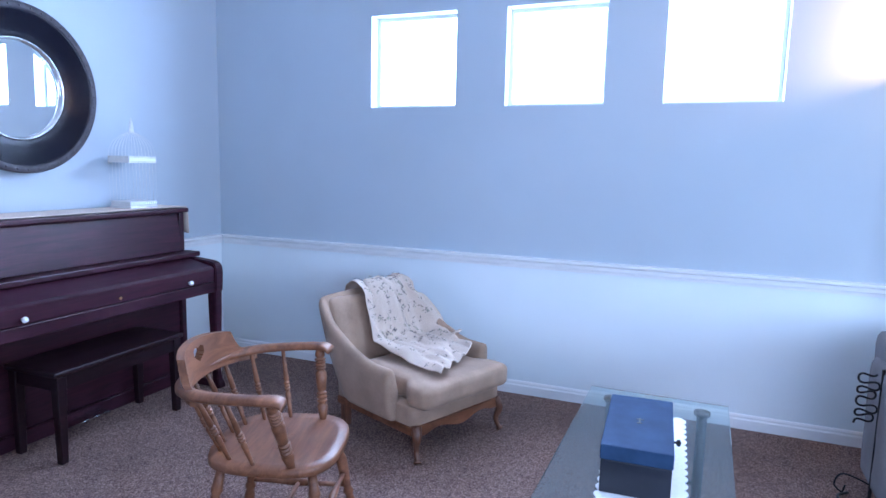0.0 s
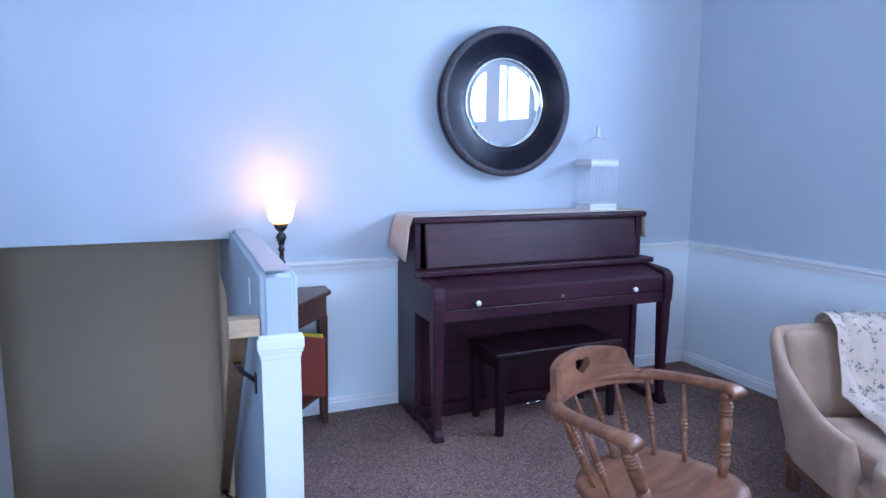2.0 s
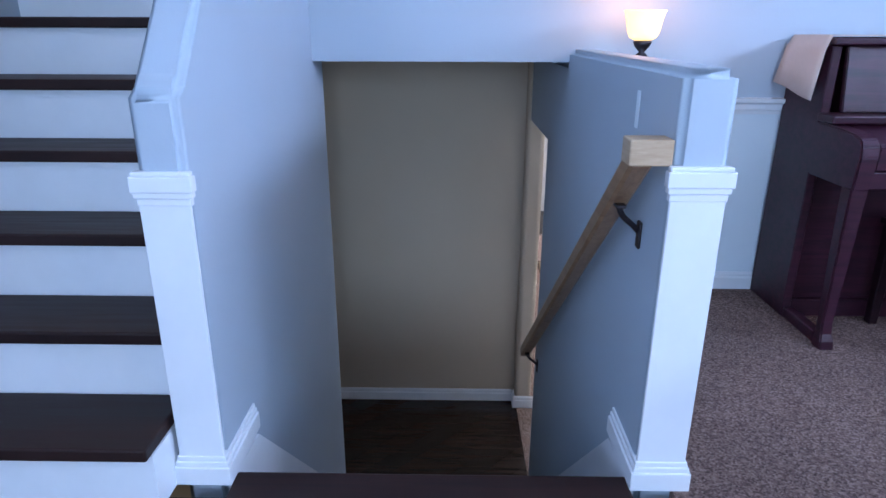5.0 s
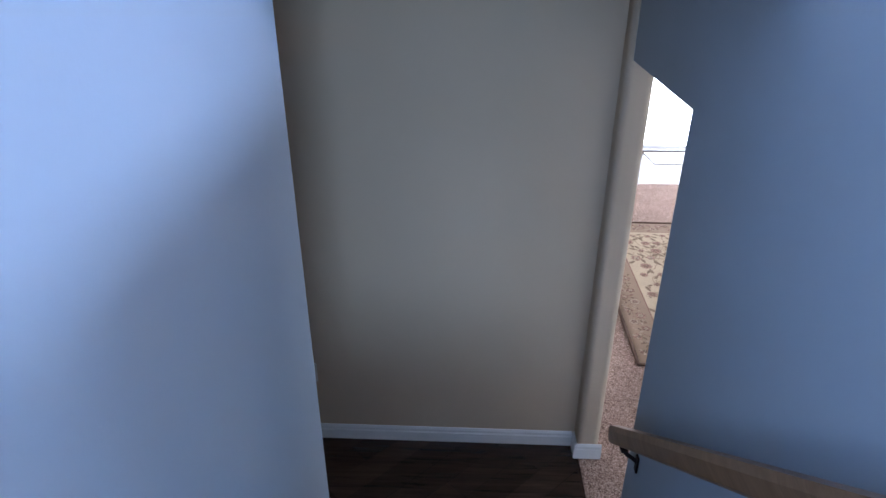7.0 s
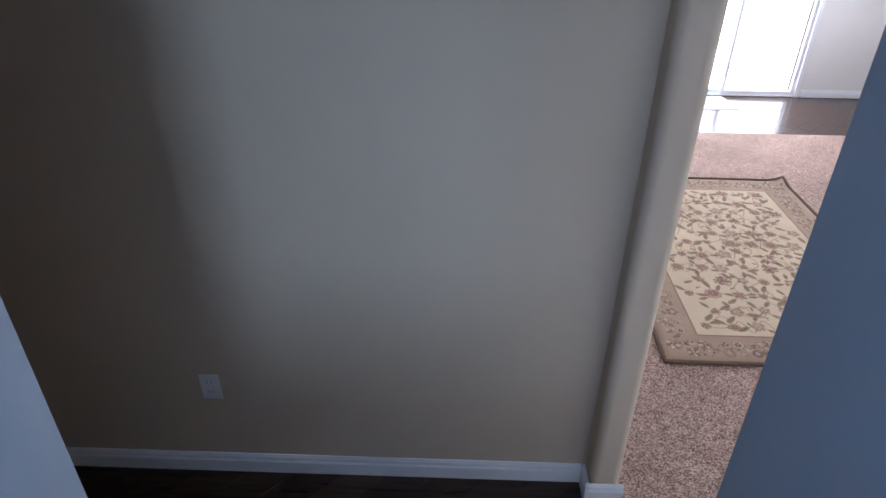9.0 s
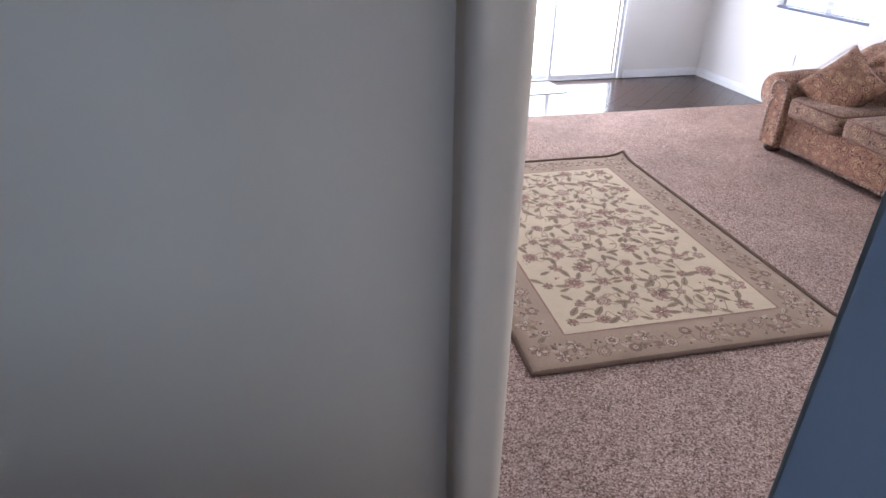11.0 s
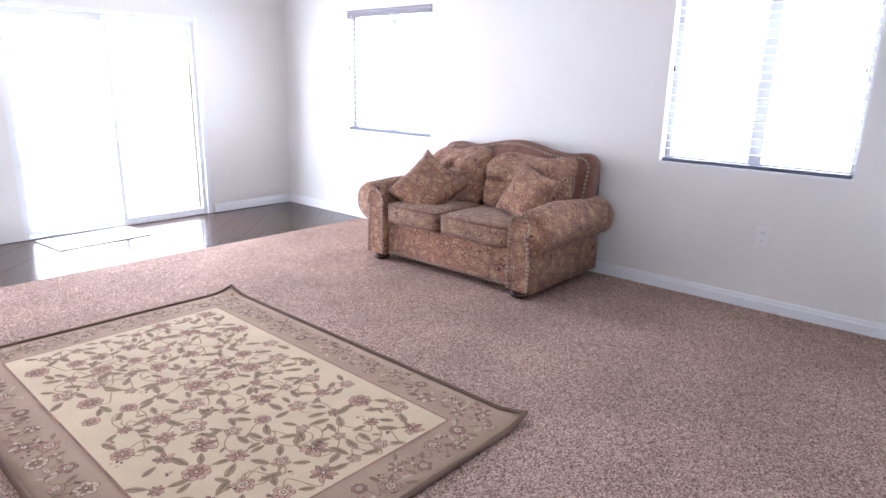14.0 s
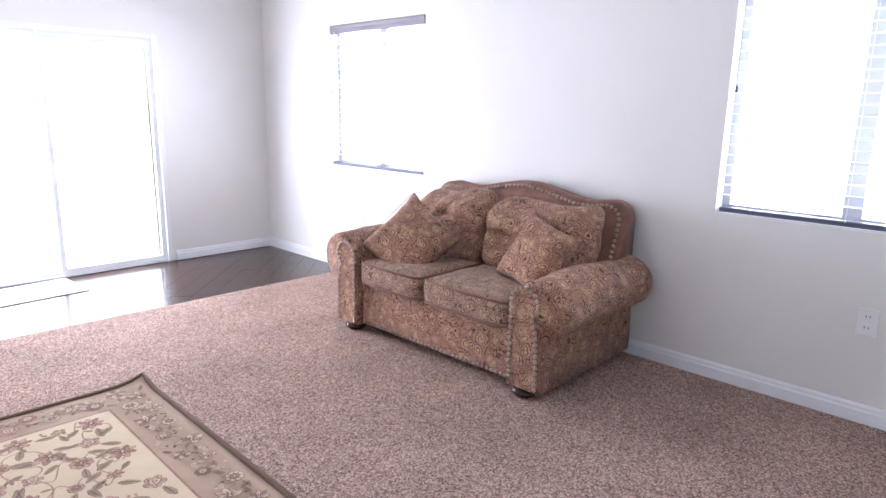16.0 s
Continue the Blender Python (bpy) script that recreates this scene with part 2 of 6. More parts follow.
PLASTIC = plain("white_plate_plastic", (0.80, 0.80, 0.79), 0.35, vary=0.02)
SLOT = plain("dark_slot", (0.05, 0.05, 0.05), 0.6)
RUNNER = fabric("cream_runner_cloth", (0.62, 0.50, 0.43), 0.06, 700)
TWEED = fabric("taupe_velvet_upholstery", (0.365, 0.240, 0.172), 0.2, 300, 6.0, 0.5)
THROW = fabric("cream_throw_cotton", (0.60, 0.475, 0.395), 0.05, 500, 6.0)
PRINT = fabric("faded_rose_print", (0.20, 0.17, 0.17), 0.35, 300, 30.0)
PRINT_LEAF = fabric("faded_green_print", (0.30, 0.29, 0.23), 0.3, 300, 30.0)
SOFA_GREY = fabric("grey_sofa_microfibre", (0.175, 0.160, 0.170), 0.12, 300)
SOFA_PILLOW = fabric("mauve_grey_cushion", (0.17, 0.14, 0.15), 0.08, 300)
PAISLEY = paisley("rust_paisley_chenille", (0.385, 0.210, 0.145), (0.57, 0.362, 0.222), (0.078, 0.038, 0.030), 20)
PAISLEY_SEAT = paisley("olive_brown_paisley_chenille", (0.350, 0.222, 0.160), (0.475, 0.325, 0.215), (0.100, 0.058, 0.045), 20)
SUEDE = fabric("rust_brown_suede", (0.235, 0.118, 0.085), 0.3, 240, 9.0, 0.5)
RUG_FIELD = fabric("cream_rug_pile", (0.56, 0.44, 0.30), 0.10, 260, 4.0, 0.2)
RUG_BORDER = fabric("tan_rug_pile", (0.38, 0.268, 0.188), 0.10, 260, 4.0, 0.2)
RUG_EDGE = fabric("brown_rug_binding", (0.155, 0.096, 0.068), 0.14, 260, 8.0, 0.1)
RUG_LINE = fabric("umber_rug_pile", (0.125, 0.078, 0.060), 0.2, 260, 30.0, 0.1)
RUG_BLOOM = fabric("pale_tan_rug_pile", (0.53, 0.41, 0.30), 0.1, 260, 30.0, 0.1)
RUG_ROSE = fabric("dusty_rose_rug_pile", (0.42, 0.262, 0.195), 0.22, 260, 30.0, 0.1)
RUG_MAUVE = fabric("rose_brown_rug_pile", (0.30, 0.172, 0.130), 0.22, 260, 30.0, 0.1)
RUG_LEAF = fabric("olive_brown_rug_pile", (0.285, 0.205, 0.135), 0.2, 260, 30.0, 0.1)
RUG_STEM = fabric("olive_rug_pile", (0.31, 0.205, 0.135), 0.15, 260, 30.0, 0.1)
LACE = fabric("white_lace_cotton", (0.82, 0.81, 0.82), 0.03, 300)
NAVY = plain("navy_lacquered_box", (0.008, 0.010, 0.020), 0.35, vary=0.15, scale=9)
# lighter blue than the navy body: the top's reflection painted in
BOX_TOP = plain("reflection_blue_box_top", (0.021, 0.047, 0.100), 0.7, vary=0.2, scale=9, gloss=0.08)
RED_CARD = plain("brick_red_folder_card", (0.36, 0.07, 0.05), 0.6)
YELLOW_CARD = plain("yellow_card", (0.75, 0.58, 0.06), 0.6)
BLACK_CLOTH = fabric("black_cloth", (0.02, 0.02, 0.025), 0.1)
CAGE_WHITE = plain("chipped_white_enamel", (0.60, 0.61, 0.62), 0.5, vary=0.08, scale=40)
LEATHER = plain("dark_brown_leather", (0.005, 0.005, 0.011), 0.22, vary=0.15, scale=7, relief=0.2, relief_scale=120, gloss=0.16)
STRAP = plain("embossed_black_leather_strap", (0.050, 0.044, 0.052), 0.5, vary=0.4, scale=25, relief=0.6, relief_scale=90, gloss=0.25)
SLAT_WHITE = plain("white_blind_slat", (0.76, 0.77, 0.79), 0.5, vary=0.02)
# white vinyl with its backlit shade put into the colour
VINYL_BACKLIT = plain("backlit_greyed_vinyl_frame", (0.50, 0.51, 0.54), 0.45, vary=0.02)
VALANCE = plain("grey_valance", (0.27, 0.25, 0.28), 0.5, vary=0.03)
# dark blue-grey holds the shade on the rail's backlit front
BLIND_RAIL = plain("slate_blind_rail", (0.085, 0.10, 0.15), 0.5, vary=0.05)
VINYL = plain("white_vinyl_frame", (0.80, 0.81, 0.82), 0.35, vary=0.02)
MAT_CLOTH = fabric("pale_doormat", (0.55, 0.55, 0.52), 0.1, 200)
EARTH = plain("pale_outdoor_ground", (0.34, 0.31, 0.26), 0.9, vary=0.2, scale=0.6)

MIRROR, _nt, _b = nodes_of("mirror_silver")
_b.inputs["Metallic"].default_value, _b.inputs["Roughness"].default_value = 1.0, 0.015
_b.inputs["Base Color"].default_value = (0.88, 0.91, 0.92, 1)
GLASS, _nt, _b = nodes_of("clear_window_glass")
_b.inputs["Transmission Weight"].default_value, _b.inputs["Roughness"].default_value, _b.inputs["IOR"].default_value = 1.0, 0.0, 1.45
TABLE_GLASS, _nt, _b = nodes_of("sea_green_table_glass")
_b.inputs["Transmission Weight"].default_value, _b.inputs["Roughness"].default_value, _b.inputs["IOR"].default_value = 1.0, 0.02, 1.5
_b.inputs["Base Color"].default_value = (0.72, 0.88, 0.90, 1)
SHADE, _nt, _b = nodes_of("lit_amber_glass_shade")
_b.inputs["Base Color"].default_value = (0.95, 0.80, 0.50, 1)
_b.inputs["Emission Color"].default_value, _b.inputs["Emission Strength"].default_value = (1.0, 0.58, 0.16, 1), 1.8
_b.inputs["Roughness"].default_value = 0.4


# ---- building helpers ----
def part(name, bm, material, parent=None, label="", smooth=False):
    """Links a bmesh as one mesh object, under a thing or a part if one is given."""
    me = bpy.data.meshes.new(name)
    bm.to_mesh(me)
    bm.free()
    for m in material if isinstance(material, (list, tuple)) else (material,):
        me.materials.append(m)
    if smooth:
        me.shade_smooth()
    ob = new(name, me)
    if parent is not None:
        ob.parent = parent
    return tagged(ob, label) if label else ob


def thing(name, place, turn=0.0, label="", category="", group=""):
    e = new(name)
    e.empty_display_size = 0.1
    e.matrix_basis = pose(*place, 0, 0, turn)
    return tagged(e, label, category, group)


def setting(ob, label, category=""):
    return tagged(ob, label, category, kind="structure")


def add_box(bm, x0, x1, y0, y1, z0, z1, bevel=0.0, segs=1, slot=0):
    geo = bmesh.ops.create_cube(bm, size=1.0)
    vs = geo["verts"]
    for v in vs:
        v.co = Vector(((x0 + x1) / 2 + v.co.x * (x1 - x0), (y0 + y1) / 2 + v.co.y * (y1 - y0), (z0 + z1) / 2 + v.co.z * (z1 - z0)))
    faces = set(f for v in vs for f in v.link_faces)
    for f in faces:
        f.material_index = slot
    if bevel:
        es = list(set(e for v in vs for e in v.link_edges))
        bmesh.ops.bevel(bm, geom=es, offset=bevel, segments=segs, affect="EDGES", profile=0.5, clamp_overlap=True)


def box(x0, x1, y0, y1, z0, z1, bevel=0.0, segs=1):
    bm = bmesh.new()
    add_box(bm, x0, x1, y0, y1, z0, z1, bevel, segs)
    return bm


def boxes(*rows, bevel=0.0, segs=1):
    bm = bmesh.new()
    for r in rows:
        add_box(bm, *r, bevel, segs)
    return bm


def add_prism(bm, outline, axis, a, b, slot=0):
    """Extrudes a closed 2D outline along an axis from a to b."""
    def at(p, s):
        u, v = p
        return {"x": (s, u, v), "y": (u, s, v), "z": (u, v, s)}[axis]
    lo = [bm.verts.new(at(p, a)) for p in outline]
    hi = [bm.verts.new(at(p, b)) for p in outline]
    n = len(outline)
    fs = [bm.faces.new(lo), bm.faces.new(hi[::-1])]
    for i in range(n):
        fs.append(bm.faces.new((lo[i], hi[i], hi[(i + 1) % n], lo[(i + 1) % n])))
    for f in fs:
        f.material_index = slot
    bmesh.ops.recalc_face_normals(bm, faces=fs)
    return fs


def prism(outline, axis, a, b, bevel=0.0, segs=2):
    bm = bmesh.new()
    add_prism(bm, outline, axis, a, b)
    if bevel:
        bmesh.ops.bevel(bm, geom=bm.edges[:], offset=bevel, segments=segs, affect="EDGES", clamp_overlap=True)
    return bm


def add_lathe(bm, profile, segs=20, at=(0, 0, 0), axis=None, ring=False):
    """Turns (radius, height) pairs round z, or round the given direction."""
    m = Matrix.Translation(at)
    if axis is not None:
        m = m @ Vector((0, 0, 1)).rotation_difference(Vector(axis)).to_matrix().to_4x4()
    rings = []
    for r, h in profile:
        if r < 1e-5:
            rings.append([bm.verts.new(m @ Vector((0, 0, h)))])
        else:
            rings.append([bm.verts.new(m @ Vector((r * math.cos(2 * math.pi * i / segs), r * math.sin(2 * math.pi * i / segs), h))) for i in range(segs)])
    fs = []
    for a, b in zip(rings, rings[1:]):
        for i in range(segs):
            j = (i + 1) % segs
            if len(a) == 1 and len(b) == 1:
                break
            if len(a) == 1:
                fs.append(bm.faces.new((a[0], b[i], b[j])))
            elif len(b) == 1:
                fs.append(bm.faces.new((a[i], a[j], b[0])))
            else:
                fs.append(bm.faces.new((a[i], a[j], b[j], b[i])))
    if ring:
        for i in range(segs):
            j = (i + 1) % segs
            fs.append(bm.faces.new((rings[-1][i], rings[-1][j], rings[0][j], rings[0][i])))
    for end, flip in ((rings[0], True), (rings[-1], False)):
        if len(end) > 1 and not ring:
            fs.append(bm.faces.new(end[::-1] if flip else end))
    bmesh.ops.recalc_face_normals(bm, faces=fs)
    return fs


def lathe(profile, segs=20, at=(0, 0, 0), axis=None, ring=False):
    bm = bmesh.new()
    add_lathe(bm, profile, segs, at, axis, ring)
    return bm


def add_tube(bm, pts, radius, segs=8, closed=False, flat=1.0):
    """Sweeps a circle (or an ellipse, by flat) along a line; radius may be a function of 0..1."""
    pts = [Vector(p) for p in pts]
    n = len(pts)
    rings, side = [], None
    for i, p in enumerate(pts):
        a = pts[(i - 1) % n] if closed or i else pts[0]
        b = pts[(i + 1) % n] if closed or i < n - 1 else pts[-1]
        t = (b - a).normalized()
        if side is None:
            side = t.orthogonal().normalized() if abs(t.z) > 0.9 else Vector((0, 0, 1)).cross(t).normalized()
        side = (side - t * side.dot(t)).normalized()
        up = t.cross(side)
        r = radius(i / max(1, n - 1)) if callable(radius) else radius
        rings.append([bm.verts.new(p + side * (r * math.cos(2 * math.pi * k / segs)) + up * (r * flat * math.sin(2 * math.pi * k / segs))) for k in range(segs)])
    pairs = list(zip(rings, rings[1:])) + ([(rings[-1], rings[0])] if closed else [])
    fs = []
    for a, b in pairs:
        for k in range(segs):
            fs.append(bm.faces.new((a[k], a[(k + 1) % segs], b[(k + 1) % segs], b[k])))
    if not closed:
        fs.append(bm.faces.new(rings[0][::-1]))
        fs.append(bm.faces.new(rings[-1]))
    bmesh.ops.recalc_face_normals(bm, faces=fs)


def tube(pts, radius, segs=8, closed=False, flat=1.0):
    bm = bmesh.new()
    add_tube(bm, pts, radius, segs, closed, flat)
    return bm


def spindle(a, b, profile, segs=12):
    """A turned stick from a to b; profile holds (share of the length, radius)."""
    a, b = Vector(a), Vector(b)
    L = (b - a).length
    return lathe([(0, 0)] + [(r, s * L) for s, r in profile] + [(0, L)], segs, a, b - a)


def bez(p, n):
    """Smooth line through the given points."""
    p = [Vector(q) for q in p]
    out = []
    for i in range(len(p) - 1):
        p0, p1, p2, p3 = p[max(0, i - 1)], p[i], p[i + 1], p[min(len(p) - 1, i + 2)]
        for k in range(n):
            t = k / n
            out.append(0.5 * (2 * p1 + (p2 - p0) * t + (2 * p0 - 5 * p1 + 4 * p2 - p3) * t * t + (3 * p1 - p0 - 3 * p2 + p3) * t ** 3))
    out.append(p[-1])
    return out


def cushion(x0, x1, y0, y1, z0, z1, puff=0.35, nx=14, ny=14, lump=0.006, seed=0, crown=None):
    """A stuffed block: rounded edges, crowned faces and soft lumps."""
    bm = bmesh.new()
    bmesh.ops.create_cube(bm, size=2.0)
    bmesh.ops.subdivide_edges(bm, edges=bm.edges[:], cuts=nx, use_grid_fill=True)
    cx, cy, cz, hx, hy, hz = (x0 + x1) / 2, (y0 + y1) / 2, (z0 + z1) / 2, (x1 - x0) / 2, (y1 - y0) / 2, (z1 - z0) / 2
    r = min(hx, hy, hz) * puff
    for v in bm.verts:
        p = Vector((v.co.x * hx, v.co.y * hy, v.co.z * hz))
        inner = Vector((max(-hx + r, min(hx - r, p.x)), max(-hy + r, min(hy - r, p.y)), max(-hz + r, min(hz - r, p.z))))
        d = p - inner
        if d.length > 1e-6:
            d = d.normalized() * r
        p = inner + d
        ux, uy, uz = p.x / hx, p.y / hy, p.z / hz
        c = crown or 0.0
        bulge = 1 + c * (1 - ux * ux) * (1 - uy * uy) if abs(uz) > 0.2 else 1
        p.z *= bulge
        p += Vector((noise.noise((p + Vector((seed, 0, 0))) * 7), noise.noise((p + Vector((0, seed + 3, 0))) * 7), noise.noise((p + Vector((0, 0, seed + 5))) * 7))) * lump
        v.co = p + Vector((cx, cy, cz))
    return bm


def turn_bm(bm, m):
    bmesh.ops.transform(bm, matrix=m, verts=bm.verts)
    return bm


# ---- structure ----
LOW = -1.43          # lower floor
LOW_TOP = 0.99       # lower ceiling
TOP = 3.8            # upper ceiling
RAIL = 0.815         # middle of the chair rail


def solid(name, rows, mats, label, category="wall"):
    """A wall of blocks (x0, x1, y0, y1, z0, z1, slot) with real openings left between them."""
    bm = bmesh.new()
    for r in rows:
        add_box(bm, *r[:6], slot=r[6] if len(r) > 6 else 0)
    return setting(part(name, bm, mats), label, category)


UP = [BLUE_PAINT, PALE_PAINT, ROOM_PAINT]
# east wall with three square windows
EAST_WINDOWS = [(1.188, 1.765), (0.300, 0.875), (-0.591, -0.010)]
ZA, ZB = 1.742, 2.308
rows = [(3.8, 3.95, -3.3, 3.0, -0.15, RAIL, 1), (3.8, 3.95, -3.3, 3.0, RAIL, ZA), (3.8, 3.95, -3.3, 3.0, ZB, TOP)]
edges = [3.0] + [v for a, b in EAST_WINDOWS for v in (b, a)] + [-3.3]
for a, b in zip(edges[0::2], edges[1::2]):
    rows.append((3.8, 3.95, b, a, ZA, ZB))
solid("wall_east", rows, UP, "grey-blue wall over a pale wainscot with three high windows")
solid("wall_north", [(0.925, 3.95, 3.0, 3.12, LOW, RAIL, 1), (0.925, 3.95, 3.0, 3.12, RAIL, TOP), (-0.25, 0.925, 3.0, 3.12, LOW_TOP, TOP)], UP, "grey-blue wall behind the piano with pale wainscot")
# the south and west walls have openings cut for the two added fill lamps
solid("wall_south", [(-1.56, 0.29, -3.42, -3.3, -0.15, TOP), (1.81, 3.95, -3.42, -3.3, -0.15, TOP), (0.29, 1.81, -3.42, -3.3, -0.15, 0.79), (0.29, 1.81, -3.42, -3.3, 2.11, TOP)], UP, "plain grey-blue wall closing the living room")
solid("wall_west", [(-1.44, -1.32, -3.3, -2.45, LOW, TOP), (-1.44, -1.32, -1.05, 3.06, LOW, TOP), (-1.44, -1.32, -2.45, -1.05, LOW, 0.89), (-1.44, -1.32, -2.45, -1.05, 2.21, TOP)], [BLUE_PAINT], "plain wall beside the rising stairs")
setting(part("ceiling", box(-3.0, 3.95, -3.42, 4.42, TOP, TOP + 0.1), CEILING_PAINT), "plain white ceiling", "ceiling")

# half wall on the open side of the stairwell
setting(part("wall_half", prism([(1.66, LOW), (3.484, LOW), (3.484, 0.985), (3.04, 0.985), (3.04, 1.04), (1.66, 1.04)], "x", 0.805, 0.925, 0.021, 4), BLUE_PAINT, smooth=True), "grey-blue half wall beside the stairs going down", "half wall")
# sloping wall between the two flights
slope = [(1.66, LOW), (3.22, LOW), (3.22, 2.80), (3.0, 2.545), (1.70, 1.01), (1.66, 0.985)]
setting(part("wall_stair", prism(slope, "x", -0.364, -0.25, 0.021, 4), BLUE_PAINT, smooth=True), "grey-blue sloping wall between the two flights", "half wall")

# lower level walls
solid("wall_jamb", [(0.807, 0.923, 3.46, 4.20, 0.597, LOW_TOP)], [BLUE_PAINT], "painted header over the opening at the foot of the stairs")
def round_end(x0, x1, y0, y1, r):
    """Plan of a wall's end with two bullnose corners; close pairs of points keep the flats flat."""
    pts = [(x1, y1), (x0, y1), (x0, y0 + r + 0.004)]
    for cx, a0 in ((x0 + r, 180), (x1 - r, 270)):
        pts += [(cx + r * math.cos(radians(a0 + 90 * k / 8)), y0 + r + r * math.sin(radians(a0 + 90 * k / 8))) for k in range(9)]
        if a0 == 180:
            pts += [(x0 + r + 0.004, y0), (x1 - r - 0.004, y0)]
    return pts + [(x1, y0 + r + 0.004)]


post = prism(round_end(0.785, 0.90, 4.19, 4.40, 0.032), "z", LOW, LOW_TOP)
for ed in post.edges:
    ed.smooth = abs(ed.verts[0].co.z - ed.verts[1].co.z) > 0.1 and ed.verts[0].co.y < 4.3
setting(part("wall_post", post, GREIGE, smooth=False), "rounded greige wall end beside the opening", "wall")
for f in scene.objects["wall_post"].data.polygons:
    f.use_smooth = True
solid("wall_far", [(-3.4, 0.785, 4.28, 4.40, LOW, LOW_TOP)], [GREIGE], "greige wall at the foot of the stairs")
solid("wall_hall_end", [(-3.52, -3.4, 3.0, 4.40, LOW, LOW_TOP), (-3.4, -0.375, 3.0, 3.10, LOW, LOW_TOP)], [GREIGE], "plain greige wall closing the lower hall")
solid("wall_lower_west", [(0.785, 0.905, 4.40, 9.34, LOW, LOW_TOP)], [ROOM_PAINT], "plain off-white wall of the lower room")
WIN_A, WIN_B = (7.341, 8.383), (4.327, 5.380)
WZ0, WZ1 = -0.625, 0.427
rows = [(4.772, 4.90, 3.0, 9.46, LOW, WZ0), (4.772, 4.90, 3.0, 9.46, WZ1, LOW_TOP)]
for a, b in ((3.0, WIN_B[0]), (WIN_B[1], WIN_A[0]), (WIN_A[1], 9.46)):
    rows.append((4.772, 4.90, a, b, WZ0, WZ1))
solid("wall_couch", rows, [ROOM_PAINT], "off-white wall with two blind-covered windows")
DOOR_X, DOOR_TOP = (2.30, 3.862), 0.338
solid("wall_patio", [(0.785, DOOR_X[0], 9.34, 9.46, LOW, LOW_TOP), (DOOR_X[1], 4.772, 9.34, 9.46, LOW, LOW_TOP), (*DOOR_X, 9.34, 9.46, DOOR_TOP, LOW_TOP)], [ROOM_PAINT], "off-white wall with a sliding glass door")
solid("wall_lower_south", [(3.95, 4.772, 3.0, 3.12, LOW, LOW_TOP)], [ROOM_PAINT], "plain off-white wall of the lower room")
setting(part("ceiling_lower", boxes((-3.52, -0.38, 3.0, 9.46, LOW_TOP, LOW_TOP + 0.1), (-0.38, 4.90, 3.12, 9.46, LOW_TOP, LOW_TOP + 0.1)), CEILING_PAINT), "plain white lower ceiling", "ceiling")

# upper hall at the head of the rising flight
RISE, RUN, FIRST = 0.192, 0.2147, 1.534
LAND = 7 * RISE
solid("wall_hall", [(-2.9, -2.55, 4.3, 4.42, LAND, TOP), (-1.76, -0.25, 4.3, 4.42, LAND, TOP), (-2.55, -1.76, 4.3, 4.42, LAND + 2.03, TOP), (-1.55, -1.27, 4.262, 4.3, LAND, TOP), (-0.375, -0.25, 3.22, 4.3, LOW_TOP + 0.1, TOP), (-3.0, -2.9, 2.9, 4.42, LAND, TOP), (-2.9, -1.44, 2.94, 3.06, LAND, TOP)], [GREIGE], "greige wall of the upper hall")
setting(part("floor_hall", box(-2.9, -0.375, FIRST + 6 * RUN + 0.075, 4.3, LAND - 0.2, LAND - 0.004), CARPET_UP), "carpeted upper hall floor", "floor")

# floors
setting(part("floor_living", boxes((0.90, 3.8, -3.3, 1.66, -0.15, 0), (0.925, 3.8, 1.66, 3.0, -0.15, 0)), CARPET_UP), "taupe flecked living room carpet", "carpet")
setting(part("floor_entry", box(-1.32, 0.90, -3.3, 1.60, -0.15, -0.004), DARK_FLOOR), "dark wooden entry floor", "floor")
setting(part("floor_lower_carpet", box(0.80, 4.772, 3.12, 8.19, LOW - 0.1, LOW), CARPET_LOW), "rosy beige cut-pile carpet of the lower room", "carpet")
setting(part("floor_lower_hall", box(-3.4, 0.80, 3.0, 4.28, LOW - 0.1, LOW - 0.008), DARK_FLOOR), "dark wooden floor at the foot of the stairs", "floor")
setting(part("floor_patio", box(0.905, 4.772, 8.19, 9.46, LOW - 0.1, LOW - 0.010), DARK_FLOOR), "dark wooden floor before the sliding door", "floor")
setting(part("ground", box(-60, 60, -60, 60, LOW - 0.4, LOW - 0.25), EARTH), "pale ground outside", "ground")


for ob in list(scene.objects):
    if ob.name in ("wall_half", "wall_stair"):
        m = ob.modifiers.new("even_normals", "WEIGHTED_NORMAL")
        m.weight = 100


def trim_run(name, a, b, out, z, profile, mat, label):
    """A moulding from a to b in plan; profile holds (depth, height) pairs, out points into the room."""
    a, b, out = Vector((*a, 0)), Vector((*b, 0)), Vector((*out, 0))
    bm = bmesh.new()
    ra = [bm.verts.new(a + out * d + Vector((0, 0, z + h))) for d, h in profile]
    rb = [bm.verts.new(b + out * d + Vector((0, 0, z + h))) for d, h in profile]
    n = len(profile)
    bm.faces.new(ra), bm.faces.new(rb[::-1])
    for i in range(n):
        bm.faces.new((ra[i], rb[i], rb[(i + 1) % n], ra[(i + 1) % n]))
    bmesh.ops.recalc_face_normals(bm, faces=bm.faces[:])
    return setting(part(name, bm, mat), label, "trim")


